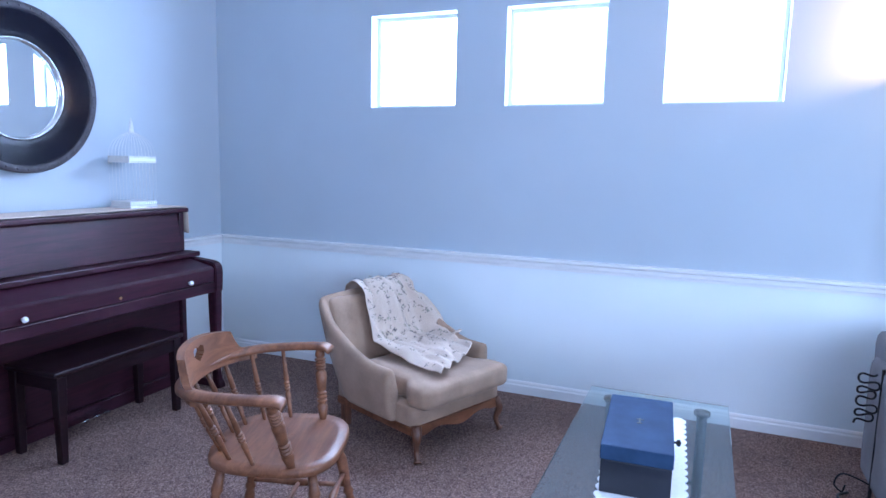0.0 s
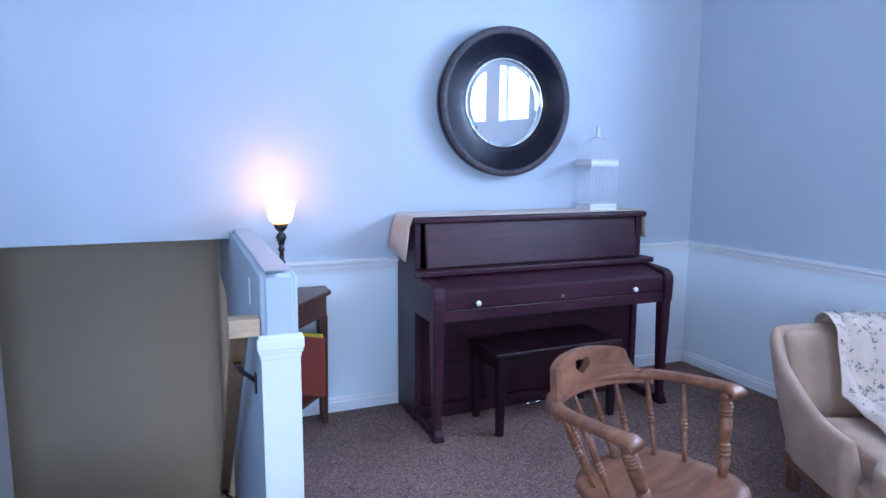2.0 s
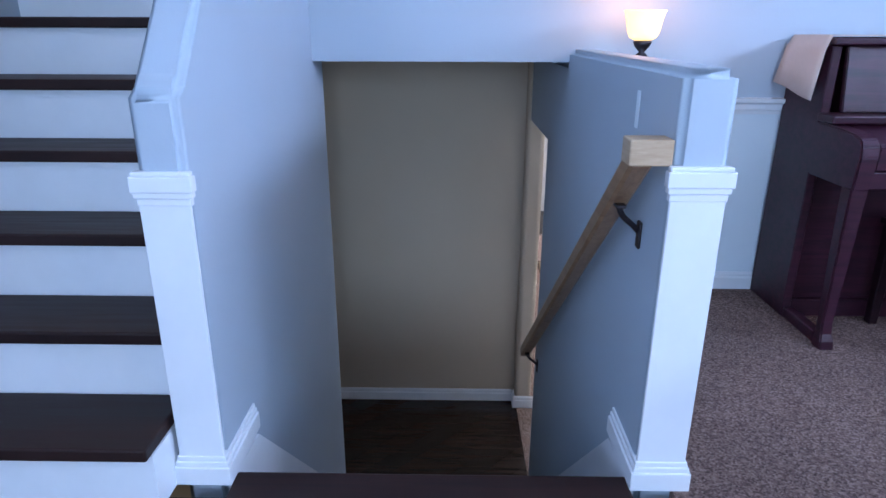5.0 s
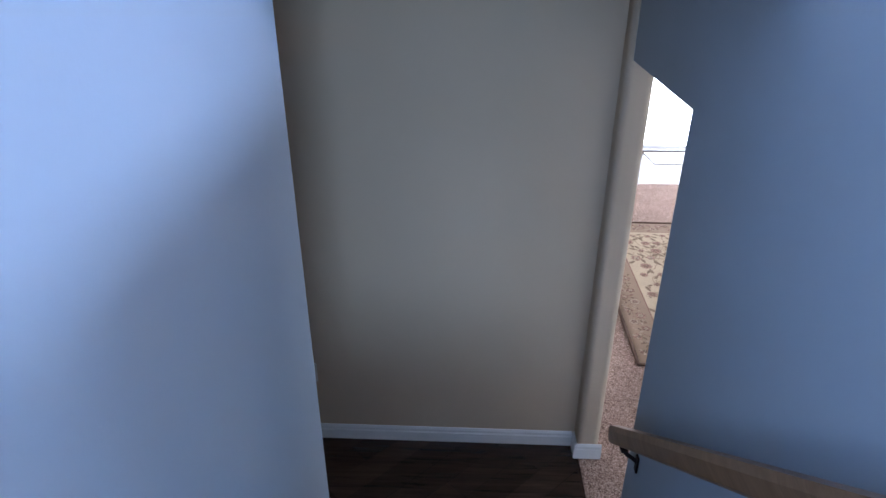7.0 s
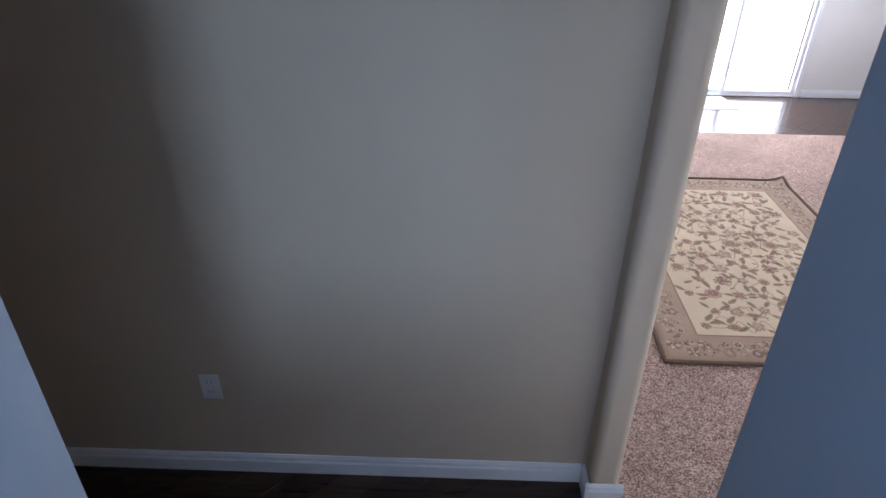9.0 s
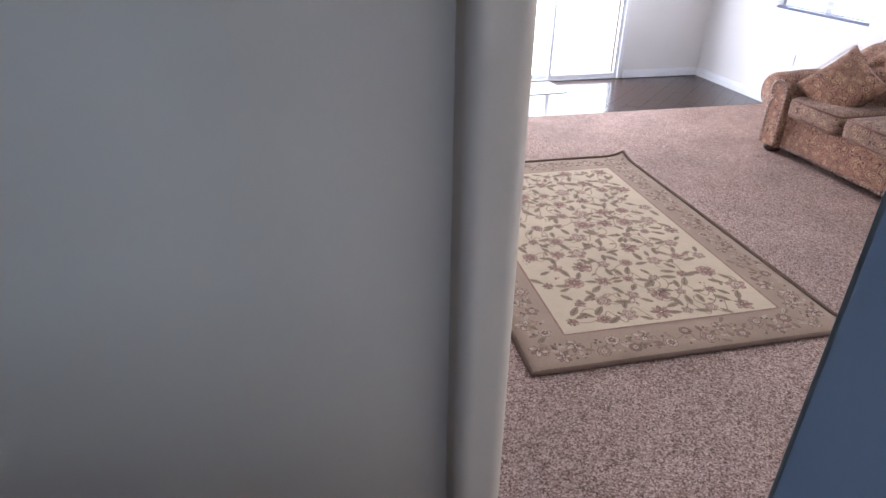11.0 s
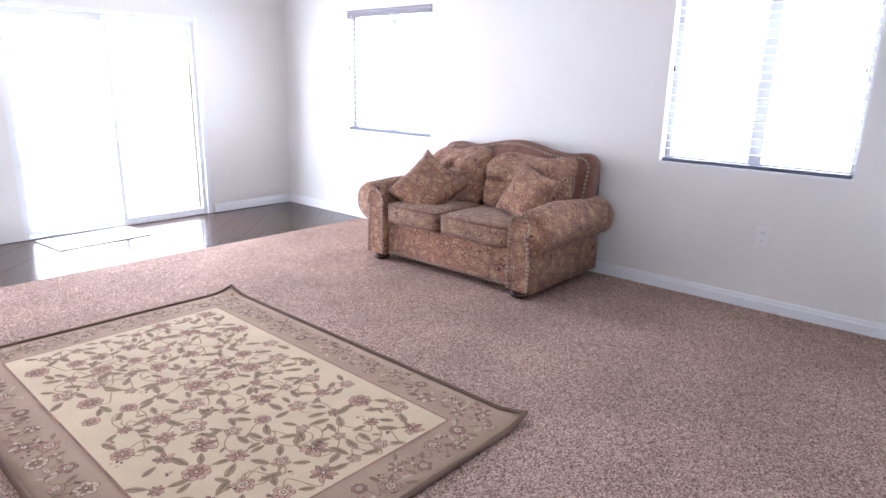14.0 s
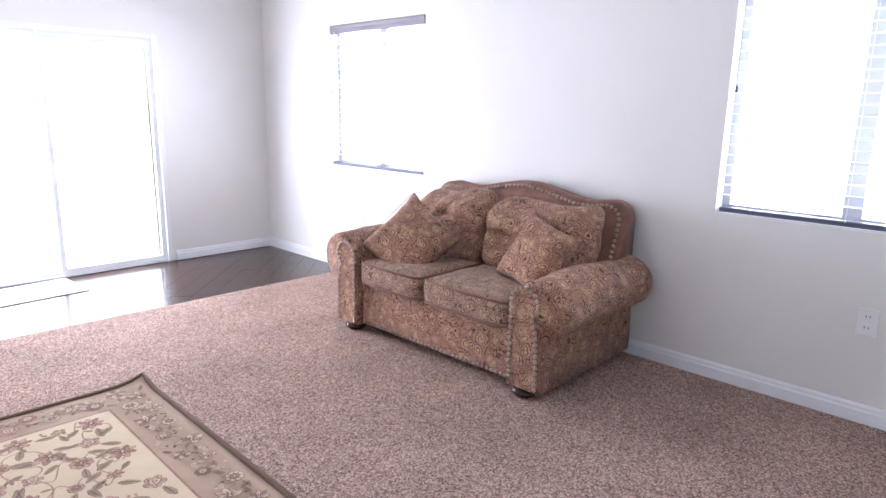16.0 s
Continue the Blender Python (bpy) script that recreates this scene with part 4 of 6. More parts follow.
def piano_bench():
    e = thing("piano_bench", (2.372, 2.52, 0), 1.2, "dark mahogany piano bench in front of the piano", "bench")
    part("seat", box(-0.385, 0.385, -0.165, 0.165, 0.412, 0.438, 0.007, 2), BENCH_WOOD, e, "flat lidded seat")
    part("apron", boxes((-0.36, 0.36, -0.150, -0.132, 0.345, 0.412), (-0.36, 0.36, 0.132, 0.150, 0.345, 0.412), (-0.360, -0.342, -0.132, 0.132, 0.345, 0.412), (0.342, 0.360, -0.132, 0.132, 0.345, 0.412)), BENCH_WOOD, e)
    for x in (-0.345, 0.345):
        for y in (-0.135, 0.135):
            bm = bmesh.new()
            vs = [bm.verts.new((x + sx * h, y + sy * h, z)) for z, h in ((0.411, 0.024), (0.0, 0.017)) for sx, sy in ((-1, -1), (1, -1), (1, 1), (-1, 1))]
            for i in range(4):
                bm.faces.new((vs[i], vs[(i + 1) % 4], vs[4 + (i + 1) % 4], vs[4 + i]))
            bm.faces.new(vs[3::-1]), bm.faces.new(vs[4:])
            bmesh.ops.recalc_face_normals(bm, faces=bm.faces[:])
            bmesh.ops.bevel(bm, geom=bm.edges[:], offset=0.003, segments=1, affect="EDGES")
            part("leg", bm, BENCH_WOOD, e)


piano_bench()


def table_runner():
    """Cloth lying over the piano lid, its two ends hanging with slanted hems."""
    e = thing("piano_runner", (1.69, 2.985, 1.093), 0, "cream cloth runner lying over the piano lid", "runner")
    bm = bmesh.new()
    xs = [-0.022, -0.020, -0.018, -0.008, 0.02] + [0.1 + 0.126 * i for i in range(11)] + [1.44, 1.468, 1.478, 1.480, 1.482]
    grid = []
    for j in range(9):
        f = j / 8
        y = -0.285 + 0.27 * f
        row = []
        for i, x in enumerate(xs):
            z = 0.004 + 0.0015 * noise.noise(Vector((x * 6, y * 9, 0)))
            dy = 0
            if i < 3:
                drop = (0.222 - 0.045 * f) * (1, 0.62, 0.22)[i]
                z, dy = 0.002 - drop, -0.02 * (1 - i / 3) * (1 - f)
                x -= (0.034 + 0.006 * math.sin(7 * f)) * (1 - i / 3)
            elif i >= len(xs) - 3:
                k = i - (len(xs) - 3)
                drop = (0.165 - 0.03 * f) * (0.22, 0.62, 1)[k]
                z = 0.002 - drop
                x += 0.006 * math.sin(5 * f) * (k / 3)
            row.append(bm.verts.new((x, y + dy, z)))
        grid.append(row)
    for a, b in zip(grid, grid[1:]):
        for i in range(len(xs) - 1):
            bm.faces.new((a[i], a[i + 1], b[i + 1], b[i]))
    ob = part("cloth", bm, RUNNER, e, smooth=True)
    m = ob.modifiers.new("thickness", "SOLIDIFY")
    m.thickness, m.offset = 0.003, 1


table_runner()


def bird_cage():
    e = thing("bird_cage", (2.905, 2.850, 1.0975), 0, "small white wire bird cage standing on the piano", "bird cage")
    w, d = 0.097, 0.082
    part("base_tray", boxes((-w, w, -d, d, 0.0, 0.018), (-w + 0.004, w - 0.004, -d + 0.004, d - 0.004, 0.018, 0.042), bevel=0.003), CAGE_WHITE, e, "white pierced base tray")
    band = boxes((-w, w, -d, -d + 0.005, 0.262, 0.300), (-w, w, d - 0.005, d, 0.262, 0.300), (-w, -w + 0.005, -d + 0.005, d - 0.005, 0.262, 0.300), (w - 0.005, w, -d + 0.005, d - 0.005, 0.262, 0.300))
    part("band", band, CAGE_WHITE, e, "white pierced middle band")
    pierced = bmesh.new()
    for k in range(13):
        x = -w + 0.012 + k * (2 * w - 0.024) / 12
        for z in (0.030, 0.281):
            add_box(pierced, x - 0.005, x + 0.005, -d - 0.0012, -d + 0.003, z - 0.007, z + 0.007)
    tagged(part("piercing", pierced, PALE_PAINT, e, "row of pierced openings"), kind="stuff")
    n, m = 9, 7
    ring = [(-w + 0.003 + i * (2 * w - 0.006) / (n - 1), s * (d - 0.003)) for i in range(n) for s in (-1, 1)] + [(s * (w - 0.003), -d + 0.003 + j * (2 * d - 0.006) / (m - 1)) for j in range(1, m - 1) for s in (-1, 1)]
    for x, y in ring:
        bm = bmesh.new()
        pts = [(x, y, 0.04), (x, y, 0.30)] + [tuple(v) for v in bez([(x, y, 0.302), (x * 0.92, y * 0.92, 0.355), (x * 0.62, y * 0.62, 0.405), (x * 0.22, y * 0.22, 0.432), (0.0, 0.0, 0.438)], 4)]
        add_tube(bm, pts, 0.0008, 5)
        part("wire", bm, CAGE_WHITE, e)
    part("finial", lathe([(0, 0.430), (0.018, 0.430), (0.014, 0.445), (0.012, 0.475), (0.008, 0.485), (0.011, 0.492), (0.004, 0.505), (0, 0.508)], 12), CAGE_WHITE, e, "white turned finial", smooth=True)
    part("hook", tube([(0.006 * math.cos(a / 8 * 2 * math.pi), 0, 0.512 + 0.006 * math.sin(a / 8 * 2 * math.pi)) for a in range(8)], 0.0014, 5, closed=True), CAGE_WHITE, e)


bird_cage()


def wall_mirror():
    e = thing("wall_mirror", (2.332, 2.990, 1.716), 0, "round mirror in a deep dark leather frame with nailheads", "mirror")
    e.matrix_basis = pose(2.332, 2.990, 1.716, 0.7, 0, 1.0)   # hangs a little forward and turned
    ax = (0, -1, 0)
    part("frame", lathe([(0.24, 0.0), (0.400, 0.0), (0.414, 0.010), (0.416, 0.058), (0.410, 0.062), (0.24, 0.004)], 72, axis=ax, ring=True), LEATHER, e, "dark leather side band", smooth=True)
    part("face", lathe([(0.244, 0.006), (0.385, 0.030), (0.386, 0.074), (0.374, 0.069), (0.330, 0.054), (0.290, 0.041), (0.262, 0.034), (0.250, 0.033), (0.244, 0.028)], 72, axis=ax, ring=True), LEATHER, e, "dished dark brown leather face", smooth=True)
    part("strap", lathe([(0.378, 0.060), (0.416, 0.060), (0.418, 0.070), (0.410, 0.076), (0.386, 0.077), (0.379, 0.070)], 72, axis=ax, ring=True), STRAP, e, "embossed strap round the rim", smooth=True)
    # added ring, draws the highlights on the leather next to the glass
    part("highlight_ring", lathe([(0.237, 0.010), (0.250, 0.028), (0.252, 0.034), (0.246, 0.036), (0.242, 0.034), (0.237, 0.024)], 72, axis=ax, ring=True), CHROME, e, "thin bright ring added for the highlights beside the glass", smooth=True)
    glass = bmesh.new()
    add_lathe(glass, [(0, 0.020), (0.212, 0.020), (0.240, 0.0172), (0.240, 0.004), (0, 0.004)], 96, axis=ax)
    part("glass", glass, MIRROR, e, "bevelled mirror glass")
    for k in range(44):
        a = 2 * math.pi * k / 44
        x, z = 0.398 * math.cos(a), 0.398 * math.sin(a)
        part("nailhead", lathe([(0.0062, 0.0), (0.0052, 0.0025), (0.003, 0.0042), (0, 0.005)], 8, (x, -0.0755, z), ax), METAL_DARK, e)


wall_mirror()


def corner_table():
    e = thing("side_table", (0.93, 2.97, 0), 0, "red-brown wooden corner table with a drawer and a low shelf", "side table")
    top = [(0.0, -0.42), (0.13, -0.42), (0.350, -0.14), (0.350, 0.0), (0.0, 0.0)]
    part("tabletop", prism(top, "z", 0.700, 0.722, 0.004), TABLE_WOOD, e)
    part("apron", prism([(0.01, -0.395), (0.115, -0.395), (0.328, -0.125), (0.328, -0.02), (0.01, -0.02)], "z", 0.590, 0.699, 0.002), TABLE_WOOD, e, "apron with a shallow drawer")
    part("shelf", prism([(0.01, -0.385), (0.11, -0.385), (0.322, -0.12), (0.322, -0.02), (0.01, -0.02)], "z", 0.175, 0.192, 0.002), TABLE_WOOD, e, "low shelf")
    for x, y in ((0.312, -0.112), (0.312, -0.03), (0.03, -0.03), (0.108, -0.375)):
        bm = bmesh.new()
        vs = [bm.verts.new((x + sx * h, y + sy * h, z)) for z, h in ((0.589, 0.019), (0.0, 0.012)) for sx, sy in ((-1, -1), (1, -1), (1, 1), (-1, 1))]
        for i in range(4):
            bm.faces.new((vs[i], vs[(i + 1) % 4], vs[4 + (i + 1) % 4], vs[4 + i]))
        bm.faces.new(vs[3::-1]), bm.faces.new(vs[4:])
        bmesh.ops.recalc_face_normals(bm, faces=bm.faces[:])
        part("leg", bm, TABLE_WOOD, e)
    f = thing("folder", (1.14, 2.80, 0.193), -38, "brick red card folder standing on the table's shelf", "folder")
    part("cover", boxes((-0.10, 0.10, -0.012, -0.009, 0.0, 0.31), (-0.10, 0.10, 0.009, 0.012, 0.0, 0.31), (-0.103, -0.100, -0.012, 0.012, 0.0, 0.31)), RED_CARD, f)
    part("pages", box(-0.098, 0.09, -0.008, 0.008, 0.004, 0.325), YELLOW_CARD, f, "yellow card pages")
    b = thing("cloth_bag", (1.05, 2.86, 0.193), 0, "black cloth bag slumped on the table's shelf", "bag")
    part("bag", cushion(-0.07, 0.07, -0.06, 0.06, 0.0, 0.34, 0.5, 8, 8, 0.02, 4), BLACK_CLOTH, b, smooth=True)


corner_table()


def table_lamp():
    e = thing("table_lamp", (1.030, 2.78, 0.7225), 0, "small lit table lamp with amber glass shade and dark turned stem", "lamp")
    part("stem", lathe([(0, 0), (0.062, 0), (0.062, 0.010), (0.050, 0.020), (0.022, 0.030), (0.014, 0.05), (0.020, 0.075), (0.024, 0.10), (0.014, 0.13), (0.010, 0.15), (0.020, 0.165), (0.012, 0.18), (0.011, 0.22), (0.019, 0.232), (0.012, 0.245), (0.018, 0.27), (0.026, 0.29), (0.021, 0.305), (0.010, 0.315), (0.028, 0.335), (0.034, 0.350), (0.030, 0.355), (0, 0.355)], 20), METAL_DARK, e, "dark bronze turned stem", smooth=True)
    bm = bmesh.new()
    out = [(0.030, 0.357), (0.048, 0.366), (0.058, 0.388), (0.063, 0.420), (0.071, 0.452), (0.077, 0.460)]
    add_lathe(bm, out + [(r - 0.004, h) for r, h in out[::-1]], 28)
    part("shade", bm, SHADE, e, "glowing amber glass bell shade", smooth=True)
    lamp = bpy.data.lights.new("table_lamp_bulb", "POINT")
    lamp.energy, lamp.color, lamp.shadow_soft_size = 2.2, (1.0, 0.42, 0.16), 0.03
    ob = new("table_lamp_bulb", lamp)
    ob.location = (1.030, 2.78, 0.7225 + 0.50)


table_lamp()


def captains_chair():
    e = thing("captains_chair", (1.842, 1.088, 0), 18, "honey maple captain's chair with a heart cut in its back", "chair")
    S, SHIFT, AHEAD = 0.425, 0.045, -0.036
    outline = []
    for k in range(40):
        a = 2 * math.pi * k / 40
        x, y = math.sin(a), -math.cos(a)
        r = (abs(x) ** 3.2 + abs(y) ** 3.2) ** (-1 / 3.2)
        sx = 0.238 - 0.018 * (y + 1) * 0.5
        outline.append((x * r * sx, y * r * 0.222 + 0.01))
    bm = bmesh.new()
    rings = []
    for f, z in ((0.90, S - 0.040), (1.0, S - 0.028), (1.0, S - 0.008), (0.975, S), (0.80, S - 0.003), (0.55, S - 0.010), (0.25, S - 0.012)):
        rings.append([bm.verts.new((x * f + SHIFT, y * f + AHEAD, z + (0.006 * (1 - f) * math.exp(-(x * f * 14) ** 2) if y < 0 else 0))) for x, y in outline])
    for a, b in zip(rings, rings[1:]):
        for i in range(40):
            bm.faces.new((a[i], a[(i + 1) % 40], b[(i + 1) % 40], b[i]))
    bm.faces.new(rings[0][::-1]), bm.faces.new(rings[-1])
    bmesh.ops.recalc_face_normals(bm, faces=bm.faces[:])
    part("seat", bm, MAPLE, e, "scooped solid maple seat", smooth=True)
    # bow that carries the arms
    half = [(0.280, -0.142, 0.690), (0.284, -0.070, 0.690), (0.272, 0.04, 0.685), (0.236, 0.150, 0.678), (0.150, 0.228, 0.670), (0.0, 0.258, 0.667)]
    path = bez(half + [(-x, y, z) for x, y, z in half[-2::-1]], 5)
    bm = bmesh.new()
    rings = []
    for i, p in enumerate(path):
        a, b = path[max(0, i - 1)], path[min(len(path) - 1, i + 1)]
        t = (b - a).normalized()
        side = Vector((t.y, -t.x, 0)).normalized()
        s = abs(i / (len(path) - 1) - 0.5) * 2
        w = 0.023 + 0.013 * max(0, (s - 0.72) / 0.28)
        h = 0.0105 + 0.004 * (1 - s)
        dip = -0.012 * max(0, (s - 0.93) / 0.07)
        sec = [(-w, -h * 0.6), (-w * 0.8, -h), (w * 0.8, -h), (w, -h * 0.6), (w, h * 0.5), (w * 0.7, h), (-w * 0.7, h), (-w, h * 0.5)]
        rings.append([bm.verts.new(p + side * u + Vector((0, 0, v + dip))) for u, v in sec])
    for a, b in zip(rings, rings[1:]):
        for i in range(8):
            bm.faces.new((a[i], a[(i + 1) % 8], b[(i + 1) % 8], b[i]))
    bm.faces.new(rings[0][::-1]), bm.faces.new(rings[-1])
    bmesh.ops.recalc_face_normals(bm, faces=bm.faces[:])
    part("arm_bow", bm, MAPLE, e, "bent arm bow with scrolled ends", smooth=True)
    # crest: a curved board with a heart cut through it
    N, M = 96, 44
    def heart(u, v):
        x, y = u / 0.044, (v - 0.078) / 0.030
        return (x * x + y * y - 0.55) ** 3 - x * x * y ** 3 < 0
    def crest_at(i, j, off):
        u = -0.246 + 0.492 * i / N
        s = abs(u) / 0.246
        top = 0.132 * (1 - 0.22 * s ** 2) if s < 0.72 else 0.132 * (0.886 - 0.50 * math.sin(min(1, (s - 0.72) / 0.12) * math.pi / 2)) * (1 if s < 0.84 else 1 - (s - 0.84) * 2.0)
        v = top * j / M
        yy = 0.244 - 1.10 * u * u - 9.0 * u ** 4 - off + 0.14 * v
        return Vector((u, yy, 0.650 + v - 0.005 * s * s)), u, v
    bm = bmesh.new()
    layers = []
    for off in (0.013, -0.013):
        layers.append([[bm.verts.new(crest_at(i, j, off)[0]) for j in range(M + 1)] for i in range(N + 1)])
    keep = [[not heart(*crest_at(i + 0.5, j + 0.5, 0)[1:]) for j in range(M)] for i in range(N)]
    for L, flip in ((layers[0], False), (layers[1], True)):
        for i in range(N):
            for j in range(M):
                if keep[i][j]:
                    q = (L[i][j], L[i + 1][j], L[i + 1][j + 1], L[i][j + 1])
                    bm.faces.new(q[::-1] if flip else q)
    A, B = layers
    def kept(i, j):
        return 0 <= i < N and 0 <= j < M and keep[i][j]
    for i in range(N):
        for j in range(M + 1):
            if kept(i, j) != kept(i, j - 1):
                bm.faces.new((A[i][j], A[i + 1][j], B[i + 1][j], B[i][j]))
    for i in range(N + 1):
        for j in range(M):
            if kept(i, j) != kept(i - 1, j):
                bm.faces.new((A[i][j], A[i][j + 1], B[i][j + 1], B[i][j]))
    bmesh.ops.recalc_face_normals(bm, faces=bm.faces[:])
    bmesh.ops.delete(bm, geom=[v for v in bm.verts if not v.link_faces], context="VERTS")
    part("crest", bm, MAPLE, e, "broad curved crest with a heart cut-out")
    # spindles
    def ringed(spec):
        """Turned profile: plain stretches, and groups of narrow beads with deep grooves between them."""
        out = []
        for row in spec:
            if len(row) == 2:
                out.append(row)
                continue
            at, width, count, groove, bead = row
            for k in range(count):
                a = at + width * k / count
                w = width / count
                out += [(a, groove), (a + 0.18 * w, bead * 0.9), (a + 0.5 * w, bead), (a + 0.82 * w, bead * 0.9), (a + 0.98 * w, groove)]
        return out

    thin = ringed([(0.0, 0.007), (0.15, 0.0075), (0.36, 0.0105), (0.40, 0.14, 3, 0.006, 0.0125), (0.56, 0.0105), (0.78, 0.008), (1.0, 0.007)])
    thick = ringed([(0.0, 0.013), (0.10, 0.016), (0.20, 0.021), (0.24, 0.16, 3, 0.010, 0.0205), (0.42, 0.017), (0.55, 0.020), (0.66, 0.022), (0.70, 0.17, 4, 0.011, 0.0215), (0.89, 0.019), (1.0, 0.014)])
    for x, y, tx, ty, prof in ((0.212, -0.095, 0.276, -0.100, thick), (0.212, 0.030, 0.268, 0.040, thin), (0.178, 0.120, 0.230, 0.150, thin), (0.118, 0.172, 0.146, 0.222, thin), (0.042, 0.190, 0.048, 0.250, thin)):
        for s in (-1, 1):
            part("spindle", spindle((s * x * 0.92 + SHIFT * 0.9, y + AHEAD * 0.8, S - 0.006), (s * tx, ty, 0.684 if prof is thick else 0.674), prof, 14), MAPLE, e, "turned back spindle" if prof is thin else "stout turned arm post", smooth=True)
    leg = [(0.0, 0.012), (0.10, 0.016), (0.22, 0.021), (0.30, 0.014), (0.34, 0.021), (0.38, 0.014), (0.55, 0.020), (0.70, 0.022), (0.76, 0.014), (0.80, 0.021), (0.86, 0.017), (1.0, 0.014)]
    feet = {}
    for sx in (-1, 1):
        for sy in (-1, 1):
            foot, head = Vector((sx * 0.225 + SHIFT, sy * 0.215 + 0.01 + AHEAD, 0.0)), Vector((sx * 0.155 + SHIFT, sy * 0.150 + 0.01 + AHEAD, S - 0.032))
            feet[sx, sy] = (foot, head)
            part("leg", spindle(foot, head, leg), MAPLE, e, "splayed turned leg", smooth=True)
    st = [(0.0, 0.008), (0.3, 0.010), (0.45, 0.014), (0.5, 0.015), (0.55, 0.014), (0.7, 0.010), (1.0, 0.008)]
    mids = []
    for sx in (-1, 1):
        a, b = feet[sx, -1][0].lerp(feet[sx, -1][1], 0.40), feet[sx, 1][0].lerp(feet[sx, 1][1], 0.40)
        mids.append(a.lerp(b, 0.5))
        part("stretcher", spindle(a, b, st), MAPLE, e, smooth=True)
    part("stretcher", spindle(mids[0], mids[1], st), MAPLE, e, smooth=True)
    a, b = feet[-1, -1][0].lerp(feet[-1, -1][1], 0.55), feet[1, -1][0].lerp(feet[1, -1][1], 0.55)
    part("stretcher", spindle(a, b, st), MAPLE, e, smooth=True)


captains_chair()


def shaped(bm, f):
    for v in bm.verts:
        v.co = f(v.co)
    return bm


AC = pose(3.080, 1.060, 0, 0, 0, -23) @ Matrix.Diagonal((0.94, 1, 1, 1))


def armchair():
    e = thing("armchair", (3.085, 1.055, 0), -23, "low taupe upholstered armchair on carved oak legs", "armchair")
    e.matrix_basis = AC
    # frame box under the seat with a scalloped wooden rail
    part("seat_base", cushion(-0.325, 0.325, -0.27, 0.33, 0.155, 0.265, 0.30, 10, 10, 0.003), TWEED, e, "upholstered seat base", smooth=True)
    rail = []
    for k in range(25):
        s = -1 + 2 * k / 24
        rail.append((s * 0.325, 0.128 - 0.016 * math.cos(s * math.pi * 2) * (1 if abs(s) < 0.75 else 0.3)))
    part("front_rail", prism(rail + [(0.325, 0.172), (-0.325, 0.172)], "y", -0.285, -0.262), MAPLE, e, "scalloped oak front rail")
    for s in (-1, 1):
        part("side_rail", box(s * 0.322 - 0.011, s * 0.322 + 0.011, -0.26, 0.32, 0.128, 0.168, 0.004, 2), MAPLE, e)
    part("seat_cushion", shaped(cushion(-0.27, 0.27, -0.345, 0.22, 0.255, 0.372, 0.62, 14, 14, 0.006, 2, crown=0.10), lambda p: Vector((p.x * (1.0 + 0.22 * max(0, min(1, (-p.y - 0.16) / 0.06))), p.y, p.z))), TWEED, e, "loose boxed seat cushion", smooth=True)
    # reclined back that curves round into low sloping arms
    bm = bmesh.new()
    M = 56
    rows_n = 10
    grid_o, grid_i = [], []
    for k in range(M + 1):
        side = -1 + 2 * k / M
        a, sg = abs(side), (1 if side >= 0 else -1)
        if a < 0.46:
            q = a / 0.46
            foot = Vector((sg * 0.300 * q, 0.300 - 0.012 * q ** 4, 0.165))
            head = Vector((sg * 0.335 * q, 0.500 - 0.016 * q ** 4, 0.652 + 0.016 * math.cos(q * math.pi / 2)))
        else:
            q = (a - 0.46) / 0.54
            w = min(1, q * 5)
            y = 0.484 - 0.634 * q
            rise = max(0.0, min(1.0, (y + 0.02) / 0.504))
            foot = Vector((sg * (0.300 + 0.045 * w), 0.288 - 0.438 * q, 0.165))
            head = Vector((sg * (0.335 + 0.034 * w), y, 0.408 + 0.244 * rise ** 1.55))
        t = max(0.0, min(1.0, (a - 0.41) / 0.10)) * math.pi / 2
        out = Vector((sg * math.sin(t), math.cos(t), 0))
        ro, ri = [], []
        for j in range(rows_n + 1):
            f = j / rows_n
            thick = 0.044 + 0.018 * math.sin(math.pi * f)
            p = foot.lerp(head, f)
            ro.append(p + out * thick * (0.35 + 0.12 * math.sin(math.pi * f)))
            ri.append(p - out * thick * 0.95)
        grid_o.append(ro)
        grid_i.append(ri)
    vo = [[bm.verts.new(p) for p in r] for r in grid_o]
    vi = [[bm.verts.new(p) for p in r] for r in grid_i]
    vt = []
    for k in range(M + 1):
        p = (grid_o[k][-1] + grid_i[k][-1]) / 2 + Vector((0, 0, 0.028))
        vt.append(bm.verts.new(p))
    for k in range(M):
        for j in range(rows_n):
            bm.faces.new((vo[k][j], vo[k + 1][j], vo[k + 1][j + 1], vo[k][j + 1]))
            bm.faces.new((vi[k][j], vi[k][j + 1], vi[k + 1][j + 1], vi[k + 1][j]))
        bm.faces.new((vo[k][-1], vo[k + 1][-1], vt[k + 1], vt[k]))
        bm.faces.new((vi[k][-1], vt[k], vt[k + 1], vi[k + 1][-1]))
        bm.faces.new((vo[k][0], vi[k][0], vi[k + 1][0], vo[k + 1][0]))
    for k in (0, M):
        for j in range(rows_n):
            bm.faces.new((vo[k][j], vo[k][j + 1], vi[k][j + 1], vi[k][j]))
        bm.faces.new((vo[k][-1], vt[k], vi[k][-1]))
    bmesh.ops.recalc_face_normals(bm, faces=bm.faces[:])
    ob = part("shell", bm, TWEED, e, "curved back flowing into low arms", smooth=True)
    m = ob.modifiers.new("round", "SUBSURF")
    m.levels = m.render_levels = 1
